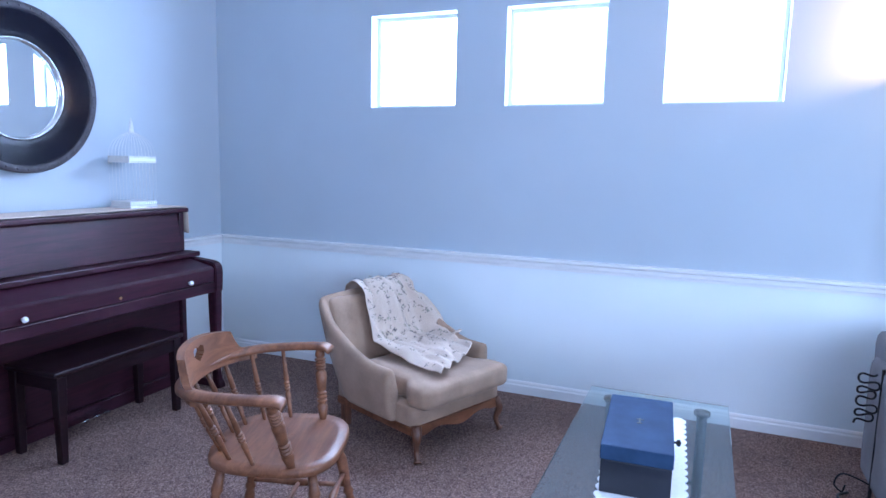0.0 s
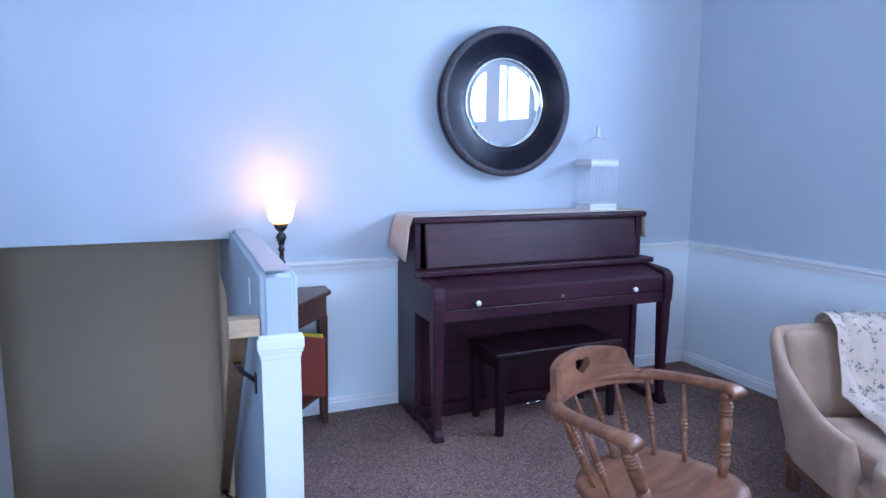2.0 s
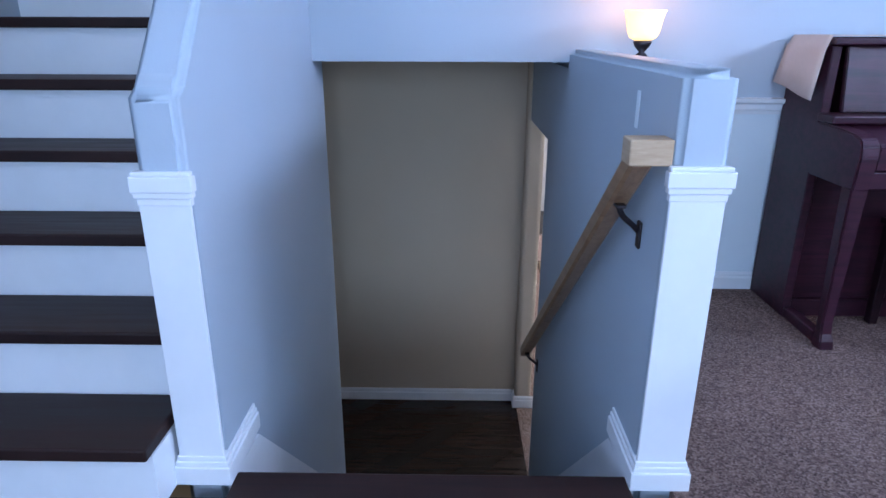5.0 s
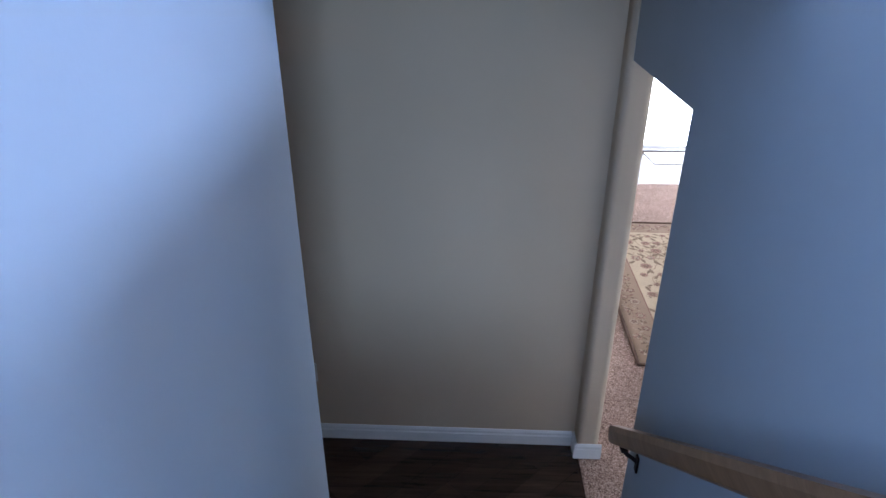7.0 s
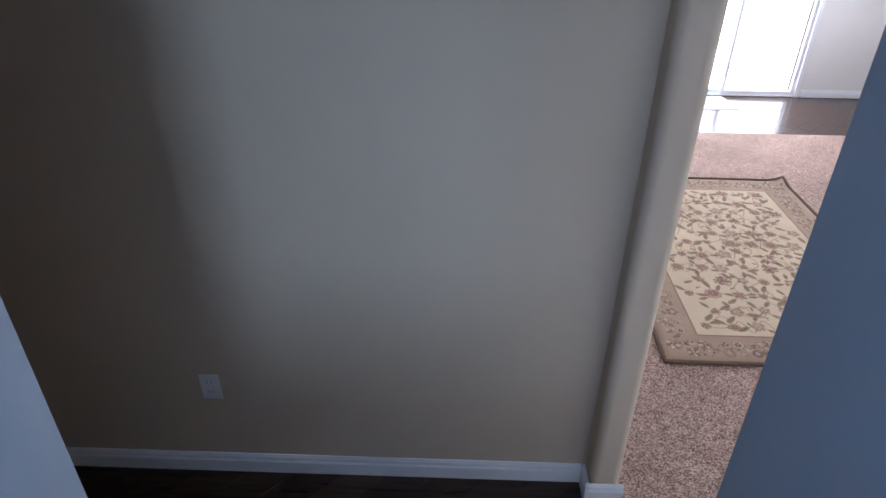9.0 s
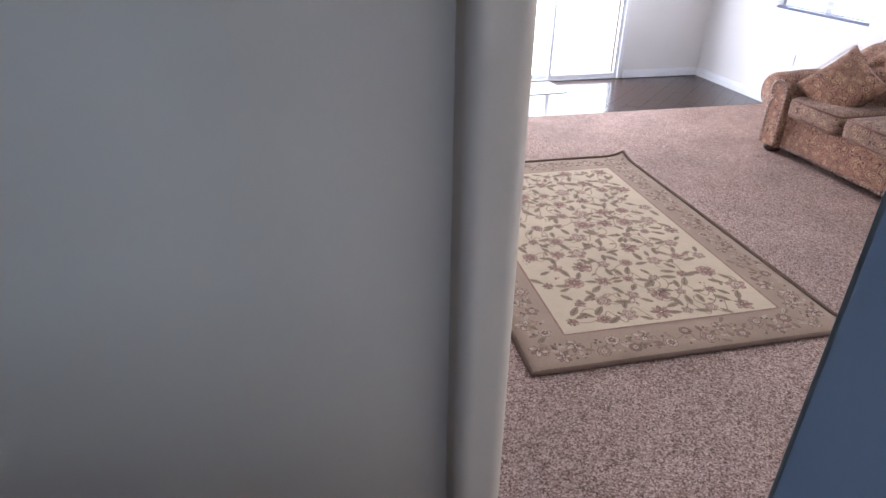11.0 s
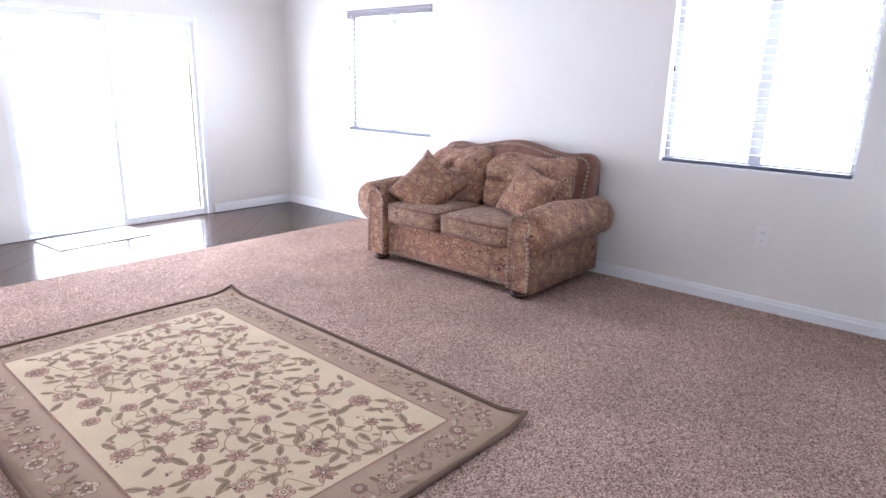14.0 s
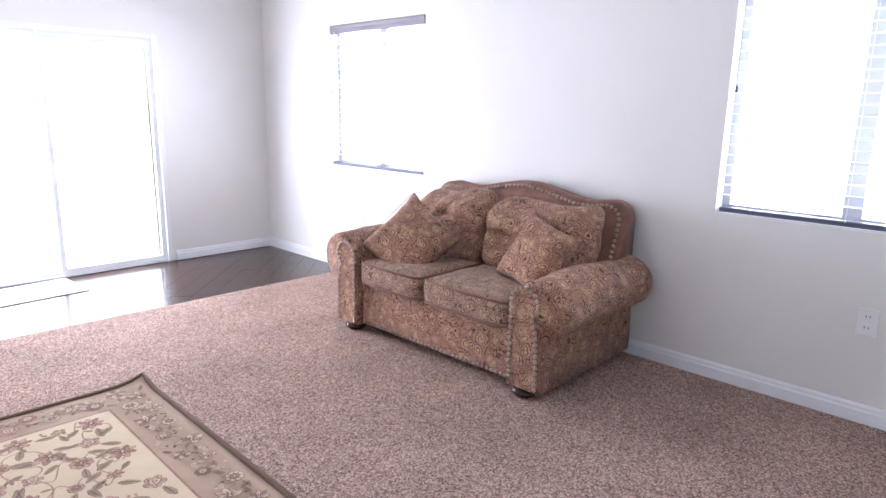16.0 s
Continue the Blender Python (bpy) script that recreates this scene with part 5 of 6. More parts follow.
    part("back_pad", shaped(cushion(-0.300, 0.300, -0.034, 0.034, 0.28, 0.662, 0.98, 16, 16, 0.006, 6), lambda p: Vector((p.x, p.y + 0.254 + 0.40 * (p.z - 0.165) - 0.010 * math.exp(-((abs(p.x) - 0.20) / 0.012) ** 2) * (-1 if p.y < 0 else 0), p.z))), TWEED, e, "padded inner back", smooth=True)
    # cabriole legs in front, plain raked legs behind
    for s in (-1, 1):
        pts = bez([(s * 0.300, -0.262, 0.165), (s * 0.318, -0.285, 0.120), (s * 0.306, -0.272, 0.060), (s * 0.312, -0.285, 0.020), (s * 0.318, -0.295, 0.002)], 4)
        part("leg", tube(pts, lambda f: 0.030 - 0.018 * math.sin(min(1, f * 1.25) * math.pi / 2) + (0.010 if f > 0.85 else 0), 12), LEG_WOOD, e, "carved cabriole leg", smooth=True)
        part("leg", box(s * 0.285 - 0.022, s * 0.285 + 0.022, 0.28, 0.325, 0.0, 0.165, 0.006, 2), LEG_WOOD, e, "plain back leg")


armchair()


def throw_blanket():
    """Printed throw over the chair's back, running down the back and spreading on the seat."""
    e = thing("throw_blanket", (3.085, 1.055, 0), -23, "cream floral throw draped over the armchair's back and seat", "throw blanket")
    e.matrix_basis = AC
    spine = [(0.545, 0.46), (0.560, 0.58), (0.548, 0.665), (0.505, 0.702), (0.440, 0.702), (0.385, 0.668), (0.350, 0.590), (0.312, 0.490), (0.270, 0.424), (0.180, 0.404), (0.07, 0.402), (-0.07, 0.396), (-0.22, 0.390)]
    line = bez([(0, y, z) for y, z in spine], 8)
    n = len(line) - 1
    W = 46
    bm = bmesh.new()
    grid = []
    for i, p in enumerate(line):
        f = i / n
        row = []
        left = -0.070 - 0.100 * f
        right = 0.305 + 0.085 * math.sin(math.pi * min(1, max(0, (f - 0.44) / 0.56)))
        spread = max(0.0, f - 0.68) / 0.32
        for k in range(W + 1):
            u = k / W
            x = left + (right - left) * u
            ph = u * 15.5 + 1.3 * math.sin(f * 4.2) + 1.6 * noise.noise(Vector((u * 2.2, f * 2.6, 0)))
            fold = 0.017 * math.sin(ph) + 0.007 * math.sin(2.3 * ph + 1.0) + 0.026 * noise.noise(Vector((u * 6, f * 6, 4))) + 0.010 * noise.noise(Vector((u * 15, f * 12, 8)))
            fold *= 0.45 + 0.55 * min(1, abs(f - 0.26) * 4)
            if f < 0.24:
                nrm = Vector((0, 0.8, 0.3))
            elif f < 0.36:
                nrm = Vector((0, 0.1, 1.0))
            elif f < 0.68:
                nrm = Vector((0, -0.85, 0.5))
            else:
                nrm = Vector((0, -0.25, 0.9))
            q = Vector((x + 0.012 * noise.noise(Vector((u * 5, f * 10, 9))), p.y, p.z)) + nrm * (fold + 0.020)
            # slumped wrinkles where the cloth gathers on the seat
            q.z += spread * (0.016 * math.sin(f * 46 + u * 7 + 2 * noise.noise(Vector((u * 4, f * 6, 2)))) + 0.022 * noise.noise(Vector((u * 9, f * 16, 5))))
            q.y -= spread * (0.20 * (0.40 - u) + 0.035 * noise.noise(Vector((u * 4.5, 3, 1))))
            over = max(0.0, x - 0.275)
            if 0.46 < f < 0.86:
                q.y -= over * 0.7
                q.z += over * 0.30
            if f > 0.66:
                q.z = max(q.z, 0.400 + 0.010 * (1 + math.sin(ph * 1.7)))
            row.append(bm.verts.new(q))
        grid.append(row)
    faces = []
    for a, b in zip(grid, grid[1:]):
        for k in range(W):
            faces.append(bm.faces.new((a[k], a[k + 1], b[k + 1], b[k])))
    bmesh.ops.recalc_face_normals(bm, faces=faces)
    pts = [[v.co.copy() for v in r] for r in grid]
    ob = part("cloth", bm, THROW, e, smooth=True)
    m = ob.modifiers.new("thickness", "SOLIDIFY")
    m.thickness, m.offset = 0.006, 0
    m2 = ob.modifiers.new("round", "SUBSURF")
    m2.levels = m2.render_levels = 1
    # scattered sprigs printed on the cloth
    rnd = random.Random(7)
    pr = bmesh.new()
    for _ in range(360):
        i, k = rnd.randrange(12, n - 2), rnd.randrange(2, W - 2)
        c = pts[i][k]
        du, dv = (pts[i][k + 1] - pts[i][k - 1]).normalized(), (pts[i + 1][k] - pts[i - 1][k]).normalized()
        nn = du.cross(dv).normalized()
        if nn.z < 0:
            nn = -nn
        if nn.y > 0 and c.y < 0.4:
            nn = nn
        for _p in range(rnd.choice((2, 3, 4))):
            a, rr = rnd.uniform(0, 6.28), rnd.uniform(0.003, 0.0068)
            o = c + nn * 0.0072 + du * rnd.uniform(-0.010, 0.010) + dv * rnd.uniform(-0.010, 0.010)
            d1, d2 = du * math.cos(a) + dv * math.sin(a), dv * math.cos(a) - du * math.sin(a)
            f = pr.faces.new([pr.verts.new(o + d1 * rr * 1.6), pr.verts.new(o + d2 * rr * 0.6), pr.verts.new(o - d1 * rr * 1.6), pr.verts.new(o - d2 * rr * 0.6)])
            f.material_index = rnd.choice((0, 0, 1))
    tagged(part("floral_print", pr, [PRINT, PRINT_LEAF], e, "scattered small floral sprigs"), kind="stuff")


throw_blanket()


def coffee_table():
    e = thing("coffee_table", (2.15, -0.108, 0), -1.0, "glass-topped coffee table on dark curved legs", "coffee table")
    part("glass_top", box(-0.69, 0.69, -0.272, 0.272, 0.440, 0.450, 0.003, 2), TABLE_GLASS, e, "clear green-edged glass top", smooth=False)
    for sx in (-1, 1):
        for sy in (-1, 1):
            x, y = sx * 0.59, sy * 0.175
            bm = bmesh.new()
            add_lathe(bm, [(0, 0.425), (0.030, 0.425), (0.032, 0.432), (0.030, 0.4395), (0, 0.4395)], 16, (x, y, 0))
            add_tube(bm, bez([(x, y, 0.427), (x - sx * 0.03, y, 0.30), (x - sx * 0.05, y, 0.15), (x, y, 0.0)], 5), 0.020, 10)
            part("leg", bm, IRON, e, "dark curved leg with a round pad", smooth=True)
        part("crossbar", tube([(sx * 0.545, -0.175, 0.16), (sx * 0.545, 0.175, 0.16)], 0.010, 8), IRON, e)
    d = thing("lace_doily", (2.20, -0.116, 0.4508), 1.5, "white scalloped lace doily on the glass table", "doily")
    L, Wd = 0.40, 0.118
    outl = []
    per = [((-L, -Wd), (L, -Wd), 17), ((L, -Wd), (L, Wd), 7), ((L, Wd), (-L, Wd), 17), ((-L, Wd), (-L, -Wd), 7)]
    for (ax, ay), (bx, by), n in per:
        dx, dy = bx - ax, by - ay
        ln = math.hypot(dx, dy)
        for k in range(n):
            for q in range(5):
                s = (k + q / 5) / n
                o = 0.012 * math.sin(math.pi * q / 5)
                outl.append((ax + dx * s + dy / ln * o, ay + dy * s - dx / ln * o))
    part("lace", prism(outl, "z", 0.0, 0.0025), LACE, d)
    b = thing("keepsake_box", (2.145, -0.095, 0.4538), 2.5, "dark navy lidded box on a lace doily on the glass table", "box")
    part("body", box(-0.215, 0.215, -0.098, 0.098, 0.0, 0.100, 0.003, 2), NAVY, b)
    lid = part("lid", box(-0.218, 0.218, -0.101, 0.101, 0.101, 0.146, 0.004, 2), BOX_TOP, b, "box lid with a bluish reflection put into its colour")
    part("emblem", boxes((-0.02, 0.022, -0.0025, 0.0025, 0.1455, 0.1470), (0.010, 0.014, -0.012, 0.010, 0.1455, 0.1470), (-0.020, -0.016, -0.008, 0.008, 0.1455, 0.1470)), SLOT, lid, "small dark stamped emblem")
    part("latch", lathe([(0, 0), (0.004, 0), (0.004, 0.014), (0.010, 0.017), (0.011, 0.026), (0, 0.030)], 12, (0.02, -0.098, 0.085), (0, -1, 0)), IRON, b, "dark side knob")


coffee_table()


def grey_sofa():
    e = thing("sofa", (2.92, -1.53, 0), 0, "grey upholstered sofa with a mauve-grey back cushion", "sofa")
    part("arm", shaped(cushion(-0.46, 0.46, 0.34, 0.56, 0.05, 0.62, 0.55, 12, 12, 0.006, 11), lambda p: p), SOFA_GREY, e, "padded grey arm", smooth=True)
    part("seat", cushion(-0.42, 0.42, -1.0, 0.33, 0.05, 0.44, 0.4, 10, 10, 0.006, 12), SOFA_GREY, e, smooth=True)
    part("back", cushion(0.28, 0.50, -1.0, 0.54, 0.30, 0.73, 0.6, 10, 10, 0.008, 13), SOFA_GREY, e, smooth=True)
    p = thing("sofa_cushion", (2.95, -1.145, 0.615), 0, "mauve-grey cushion leaning on the sofa's arm", "cushion")
    part("cushion", cushion(-0.20, 0.20, -0.07, 0.16, 0.0, 0.125, 0.9, 10, 10, 0.012, 14), SOFA_PILLOW, p, smooth=True)


grey_sofa()


def scroll_rack():
    e = thing("scroll_rack", (3.12, -0.897, 0), 0, "black wrought iron scroll rack beside the sofa", "rack")
    bm = bmesh.new()
    pts = []
    for k in range(90):
        a = k / 90 * 2 * math.pi * 4.5
        pts.append((0.02 * math.sin(a * 0.5), 0.036 * math.cos(a) - 0.025, 0.36 + 0.22 * k / 90 + 0.010 * math.sin(2 * a)))
    add_tube(bm, pts, 0.0045, 7)
    part("coil", bm, IRON, e, "coiled black iron scroll", smooth=True)
    part("post", tube([(0, -0.075, 0.0), (0, -0.075, 0.60)], 0.007, 8), IRON, e)
    part("foot", tube(bez([(-0.10, -0.02, 0.006), (-0.03, 0.03, 0.02), (0.03, 0.03, 0.02), (0.10, -0.02, 0.006)], 5), 0.006, 7), IRON, e)
    part("foot_scroll", tube(bez([(0, -0.075, 0.10), (-0.02, 0.03, 0.14), (-0.02, 0.06, 0.09), (-0.02, 0.03, 0.06), (-0.02, 0.02, 0.09)], 5), 0.0035, 7), IRON, e)


scroll_rack()


def torchiere():
    e = thing("floor_lamp", (3.58, -1.28, 0), 0, "lit dark floor lamp with an amber glass bowl", "floor lamp")
    part("base", lathe([(0, 0), (0.14, 0), (0.14, 0.015), (0.04, 0.035), (0.014, 0.06), (0, 0.06)], 24), METAL_DARK, e, smooth=True)
    part("pole", tube([(0, 0, 0.05), (0, 0, 1.78)], 0.012, 10), METAL_DARK, e, smooth=True)
    bm = bmesh.new()
    out = [(0.02, 1.78), (0.08, 1.80), (0.13, 1.85), (0.16, 1.92)]
    add_lathe(bm, out + [(r - 0.005, h + 0.002) for r, h in out[::-1]], 28)
    part("bowl", bm, SHADE, e, "glowing amber glass bowl", smooth=True)
    lamp = bpy.data.lights.new("floor_lamp_bulb", "POINT")
    lamp.energy, lamp.color, lamp.shadow_soft_size = 24.0, (1.0, 0.60, 0.36), 0.04
    ob = new("floor_lamp_bulb", lamp)
    ob.location = (3.58, -1.28, 1.97)


torchiere()


# ---- lower room things ----
def loveseat():
    e = thing("loveseat", (4.735, 6.436, LOW), 0, "rust paisley chenille loveseat with rolled arms and nailhead trim", "loveseat")
    e.matrix_basis = pose(4.735, 6.436, LOW) @ Matrix.Diagonal((1, 1.05, 1, 1))
    # local: x towards the wall is 0, front at about -0.83; y along the wall
    HW = 0.735
    part("frame", cushion(-0.80, -0.06, -HW + 0.10, HW - 0.10, 0.050, 0.30, 0.10, 10, 10, 0.003, 20), PAISLEY, e, "upholstered front rail and base", smooth=True)
    nail = lathe([(0.0102, 0), (0.0092, 0.0044), (0.0052, 0.0084), (0, 0.0096)], 8, axis=(-1, 0, 0))
    nail_mesh = bpy.data.meshes.new("nailhead")
    nail.to_mesh(nail_mesh)
    nail.free()
    nail_mesh.materials.append(NAIL)

    def nail_row(line, x, owner, step=0.0262):
        """Nailheads evenly along a line in the plane x."""
        rest = 0.0
        for (a, b), (c, d) in zip(line, line[1:]):
            L = math.hypot(c - a, d - b)
            while rest <= L:
                ob = new("nailhead", nail_mesh)
                ob.parent = owner
                z = b + (d - b) * rest / max(L, 1e-6)
                ob.location = (x(z) if callable(x) else x, a + (c - a) * rest / max(L, 1e-6), z)
                rest += step
            rest -= L

    # camel back: a broad hump between rounded shoulders
    def crown(inset):
        half, r = 0.612 - inset, 0.090 - inset * 0.5
        line = [(-half, 0.56)]
        for k in range(8):
            t = math.pi / 2 * k / 7
            line.append((-half + r * (1 - math.cos(t)), 0.824 - inset - r + r * math.sin(t)))
        for k in range(1, 44):
            y = -half + r + 2 * (half - r) * k / 44
            f = 0.5 + 0.5 * math.cos(math.pi * min(1, abs(y) / 0.40))
            ear = 0.5 - 0.5 * math.cos(math.pi * min(1, max(0, (abs(y) - 0.39) / 0.14)))
            line.append((y, 0.812 - inset + 0.060 * f + 0.012 * ear))
        for k in range(8):
            t = math.pi / 2 * (1 - k / 7)
            line.append((half - r * (1 - math.cos(t)), 0.824 - inset - r + r * math.sin(t)))
        return [(y - 0.045, z) for y, z in line + [(half, 0.56)]]

    def back_face(z):
        return -0.095 - 0.26 * (0.87 - z) / 0.77
    outl = crown(0.0)
    bm = bmesh.new()
    add_prism(bm, [(outl[0][0], 0.10)] + outl + [(outl[-1][0], 0.10)], "x", -0.115, -0.010)
    for v in bm.verts:
        if v.co.x < -0.05:
            v.co.x = back_face(v.co.z)
    bmesh.ops.bevel(bm, geom=[ed for ed in bm.edges if abs(ed.verts[0].co.x - ed.verts[1].co.x) < 1e-4], offset=0.014, segments=3, affect="EDGES")
    back = part("back", bm, SUEDE, e, "camel back in rust suede with a nailhead row", smooth=True)
    nail_row(crown(0.024), back_face, back)
    # scrolled arms: a section swept from front to back, the roll hanging outwards
    for s in (-1, 1):
        cy, cz, R = 0.662, 0.435, 0.130
        sec = [(0.685, 0.050), (0.685, 0.22), (0.680, 0.285)]
        for k in range(17):
            t = radians(-72 + k * 252 / 16)
            sec.append((cy + R * math.cos(t), cz + R * math.sin(t)))
        sec += [(0.515, 0.36), (0.506, 0.22), (0.506, 0.050)]
        bm = bmesh.new()
        rings = []
        for x, k in ((-0.838, 0.93), (-0.832, 0.975), (-0.815, 1.0), (-0.70, 1.0), (-0.60, 1.0), (-0.50, 1.0), (-0.40, 0.995), (-0.30, 0.99), (-0.18, 0.98), (-0.06, 0.97), (-0.03, 0.93)):
            rings.append([bm.verts.new((x, s * (0.61 + (y - 0.61) * k), 0.050 + (z - 0.050) * (1 - (1 - k) * 0.6) * (1.0 + 0.015 * math.sin(x * 9)) + 0.009 * noise.noise(Vector((x * 7, y * 9, s))))) for y, z in sec])
        for a, b in zip(rings, rings[1:]):
            for i in range(len(sec)):
                bm.faces.new((a[i], a[(i + 1) % len(sec)], b[(i + 1) % len(sec)], b[i]))
        bm.faces.new(rings[0]), bm.faces.new(rings[-1][::-1])
        bmesh.ops.recalc_face_normals(bm, faces=bm.faces[:])
        arm = part("arm", bm, PAISLEY, e, "rolled scroll arm", smooth=True)
        # front facing with a nailhead row that curls into the scroll
        face = [(0.518, 0.056), (0.518, 0.45)]
        for k in range(1, 9):
            t = math.pi * (1 - k / 8)
            face.append((0.595 + 0.077 * math.cos(t), 0.45 + 0.070 * math.sin(t)))
        face += [(0.668, 0.415), (0.648, 0.402), (0.640, 0.380), (0.664, 0.33), (0.672, 0.22), (0.672, 0.056)]
        bm = bmesh.new()
        add_prism(bm, [(s * y, z) for y, z in face], "x", -0.845, -0.820)
        front = part("arm_front", bm, PAISLEY, arm, "flat scroll facing")
        nail_row([(s * (0.596 + (y - 0.596) * 0.88), 0.066 + (z - 0.056) * 0.98) for y, z in face], -0.845, front)
    # nail row along the bottom rail
    nail_row([(-0.505, 0.066), (0.505, 0.066)], -0.8005, e)
    for y0, y1, sd in ((-0.508, 0.027, 3), (0.033, 0.508, 8)):
        seat = part("seat_cushion", cushion(-0.845, -0.24, y0, y1, 0.285, 0.435, 0.75, 14, 14, 0.010, sd, crown=0.14), PAISLEY_SEAT, e, "plump seat cushion", smooth=True)
        for z in (0.419, 0.312):
            rim = [(-0.833, y0 + 0.045, z), (-0.815, y0 + 0.018, z), (-0.60, y0 + 0.010, z), (-0.30, y0 + 0.014, z), (-0.30, y1 - 0.014, z), (-0.60, y1 - 0.010, z), (-0.815, y1 - 0.018, z), (-0.833, y1 - 0.045, z), (-0.839, (y0 + y1) / 2, z)]
            part("piping", tube(rim, 0.0075, 6, closed=True), SUEDE, seat, smooth=True)
        lo, hi = y0 - (0.075 if y0 < 0 else -0.005), y1 + (0.075 if y0 > 0 else -0.005)

        def plump(p, mid=(lo + hi) / 2, half=(hi - lo) / 2, sd=sd):
            """Loose fill: a full lower lobe, a pulled crease, pleats and a folded-over top."""
            v = (p.y - mid) / half
            crease = 0.205 + 0.035 * math.cos(v * 2.2) + 0.02 * math.sin(v * 5 + sd)
            x = p.x * (1.05 + 0.30 * math.sin(math.pi * min(1, max(0, p.z / 0.385))))
            if p.x < 0:
                d = p.z - crease
                x += 0.026 * math.exp(-(d / 0.020) ** 2) * (1 - 0.5 * v * v)
                x += 0.013 * math.sin(v * 11 + d * 26 + sd) * math.exp(-((d - 0.06) / 0.07) ** 2)
                x -= 0.022 * math.exp(-((d - 0.075) / 0.05) ** 2)
            return Vector((x - 0.335 + 0.36 * p.z, p.y, p.z * (1 + 0.035 * math.cos(v * 3 + sd)) + 0.405))
        part("back_cushion", shaped(cushion(-0.10, 0.10, lo, hi, 0.0, 0.385, 0.9, 30, 30, 0.022, sd + 4), plump), PAISLEY, e, "soft tufted back cushion", smooth=True)
    for x in (-0.785, -0.055):
        for y in (-0.577, 0.588):
            part("bun_foot", lathe([(0, 0), (0.034, 0), (0.046, 0.006), (0.058, 0.018), (0.060, 0.026), (0.050, 0.038), (0.040, 0.042), (0.052, 0.046), (0.052, 0.054), (0, 0.054)], 18, (x, y, 0)), BUN_WOOD, e, "turned cherry bun foot", smooth=True)


loveseat()


def throw_pillow(place, turn, lean, spin, size, label, seed):
    """Square pillow with a fringed edge; spin turns it on its corner, lean tips it back."""
    e = new("throw_pillow")
    e.empty_display_size = 0.1
    e.matrix_basis = pose(*place, 0, 0, turn) @ pose(0, 0, 0, 0, lean, 0) @ pose(0, 0, 0, spin, 0, 0)
    tagged(e, label, "pillow", "pillows on the loveseat")
    bm = bmesh.new()
    n = 18
    faces = []
    for sgn in (-1, 1):
        g = []
        for i in range(n + 1):
            row = []
            for j in range(n + 1):
                u, v = -1 + 2 * i / n, -1 + 2 * j / n
                pinch = 1 - 0.07 * (1 - u * u) * abs(v) ** 4 - 0.07 * (1 - v * v) * abs(u) ** 4
                th = 0.075 * ((1 - u ** 4) * (1 - v ** 4)) ** 0.55 + 0.008 * noise.noise(Vector((u * 3 + seed, v * 3, sgn)))
                row.append(bm.verts.new((sgn * th, u * size * pinch * (1 - 0.05 * (1 - v * v)), v * size * pinch * (1 - 0.05 * (1 - u * u)))))
            g.append(row)
        for i in range(n):
            for j in range(n):
                q = (g[i][j], g[i + 1][j], g[i + 1][j + 1], g[i][j + 1])
                faces.append(bm.faces.new(q if sgn > 0 else q[::-1]))
    bmesh.ops.remove_doubles(bm, verts=bm.verts[:], dist=0.004)
    bmesh.ops.recalc_face_normals(bm, faces=bm.faces[:])
    part("cover", bm, PAISLEY, e, smooth=True)
    fr = bmesh.new()
    rnd = random.Random(seed)
    for k in range(180):
        t = k / 45
        side, f = int(t), t - int(t)
        a = -1 + 2 * f
        y, z = ((a, -1), (1, a), (-a, 1), (-1, -a))[side]
        d = Vector((rnd.uniform(-0.006, 0.006), y * size * (0.024 / size if abs(y) > 0.97 else 0), z * size * (0.024 / size if abs(z) > 0.97 else 0)))
        p = Vector((0, y * size * 0.97, z * size * 0.97))
        w = Vector((0.004, 0.003, 0.003))
        vs = [fr.verts.new(p + w), fr.verts.new(p - w), fr.verts.new(p + d * 1.15)]
        fr.faces.new(vs)
    part("fringe", fr, SUEDE, e, "short rust-brown fringe")


throw_pillow((4.125, 6.775, LOW + 0.535), 26, 32, 37, 0.216, "rust paisley pillow tilted on its corner on the loveseat", 3)
throw_pillow((4.215, 5.985, LOW + 0.580), -8, 30, 14, 0.176, "rust paisley pillow slumped against the loveseat's arm", 9)


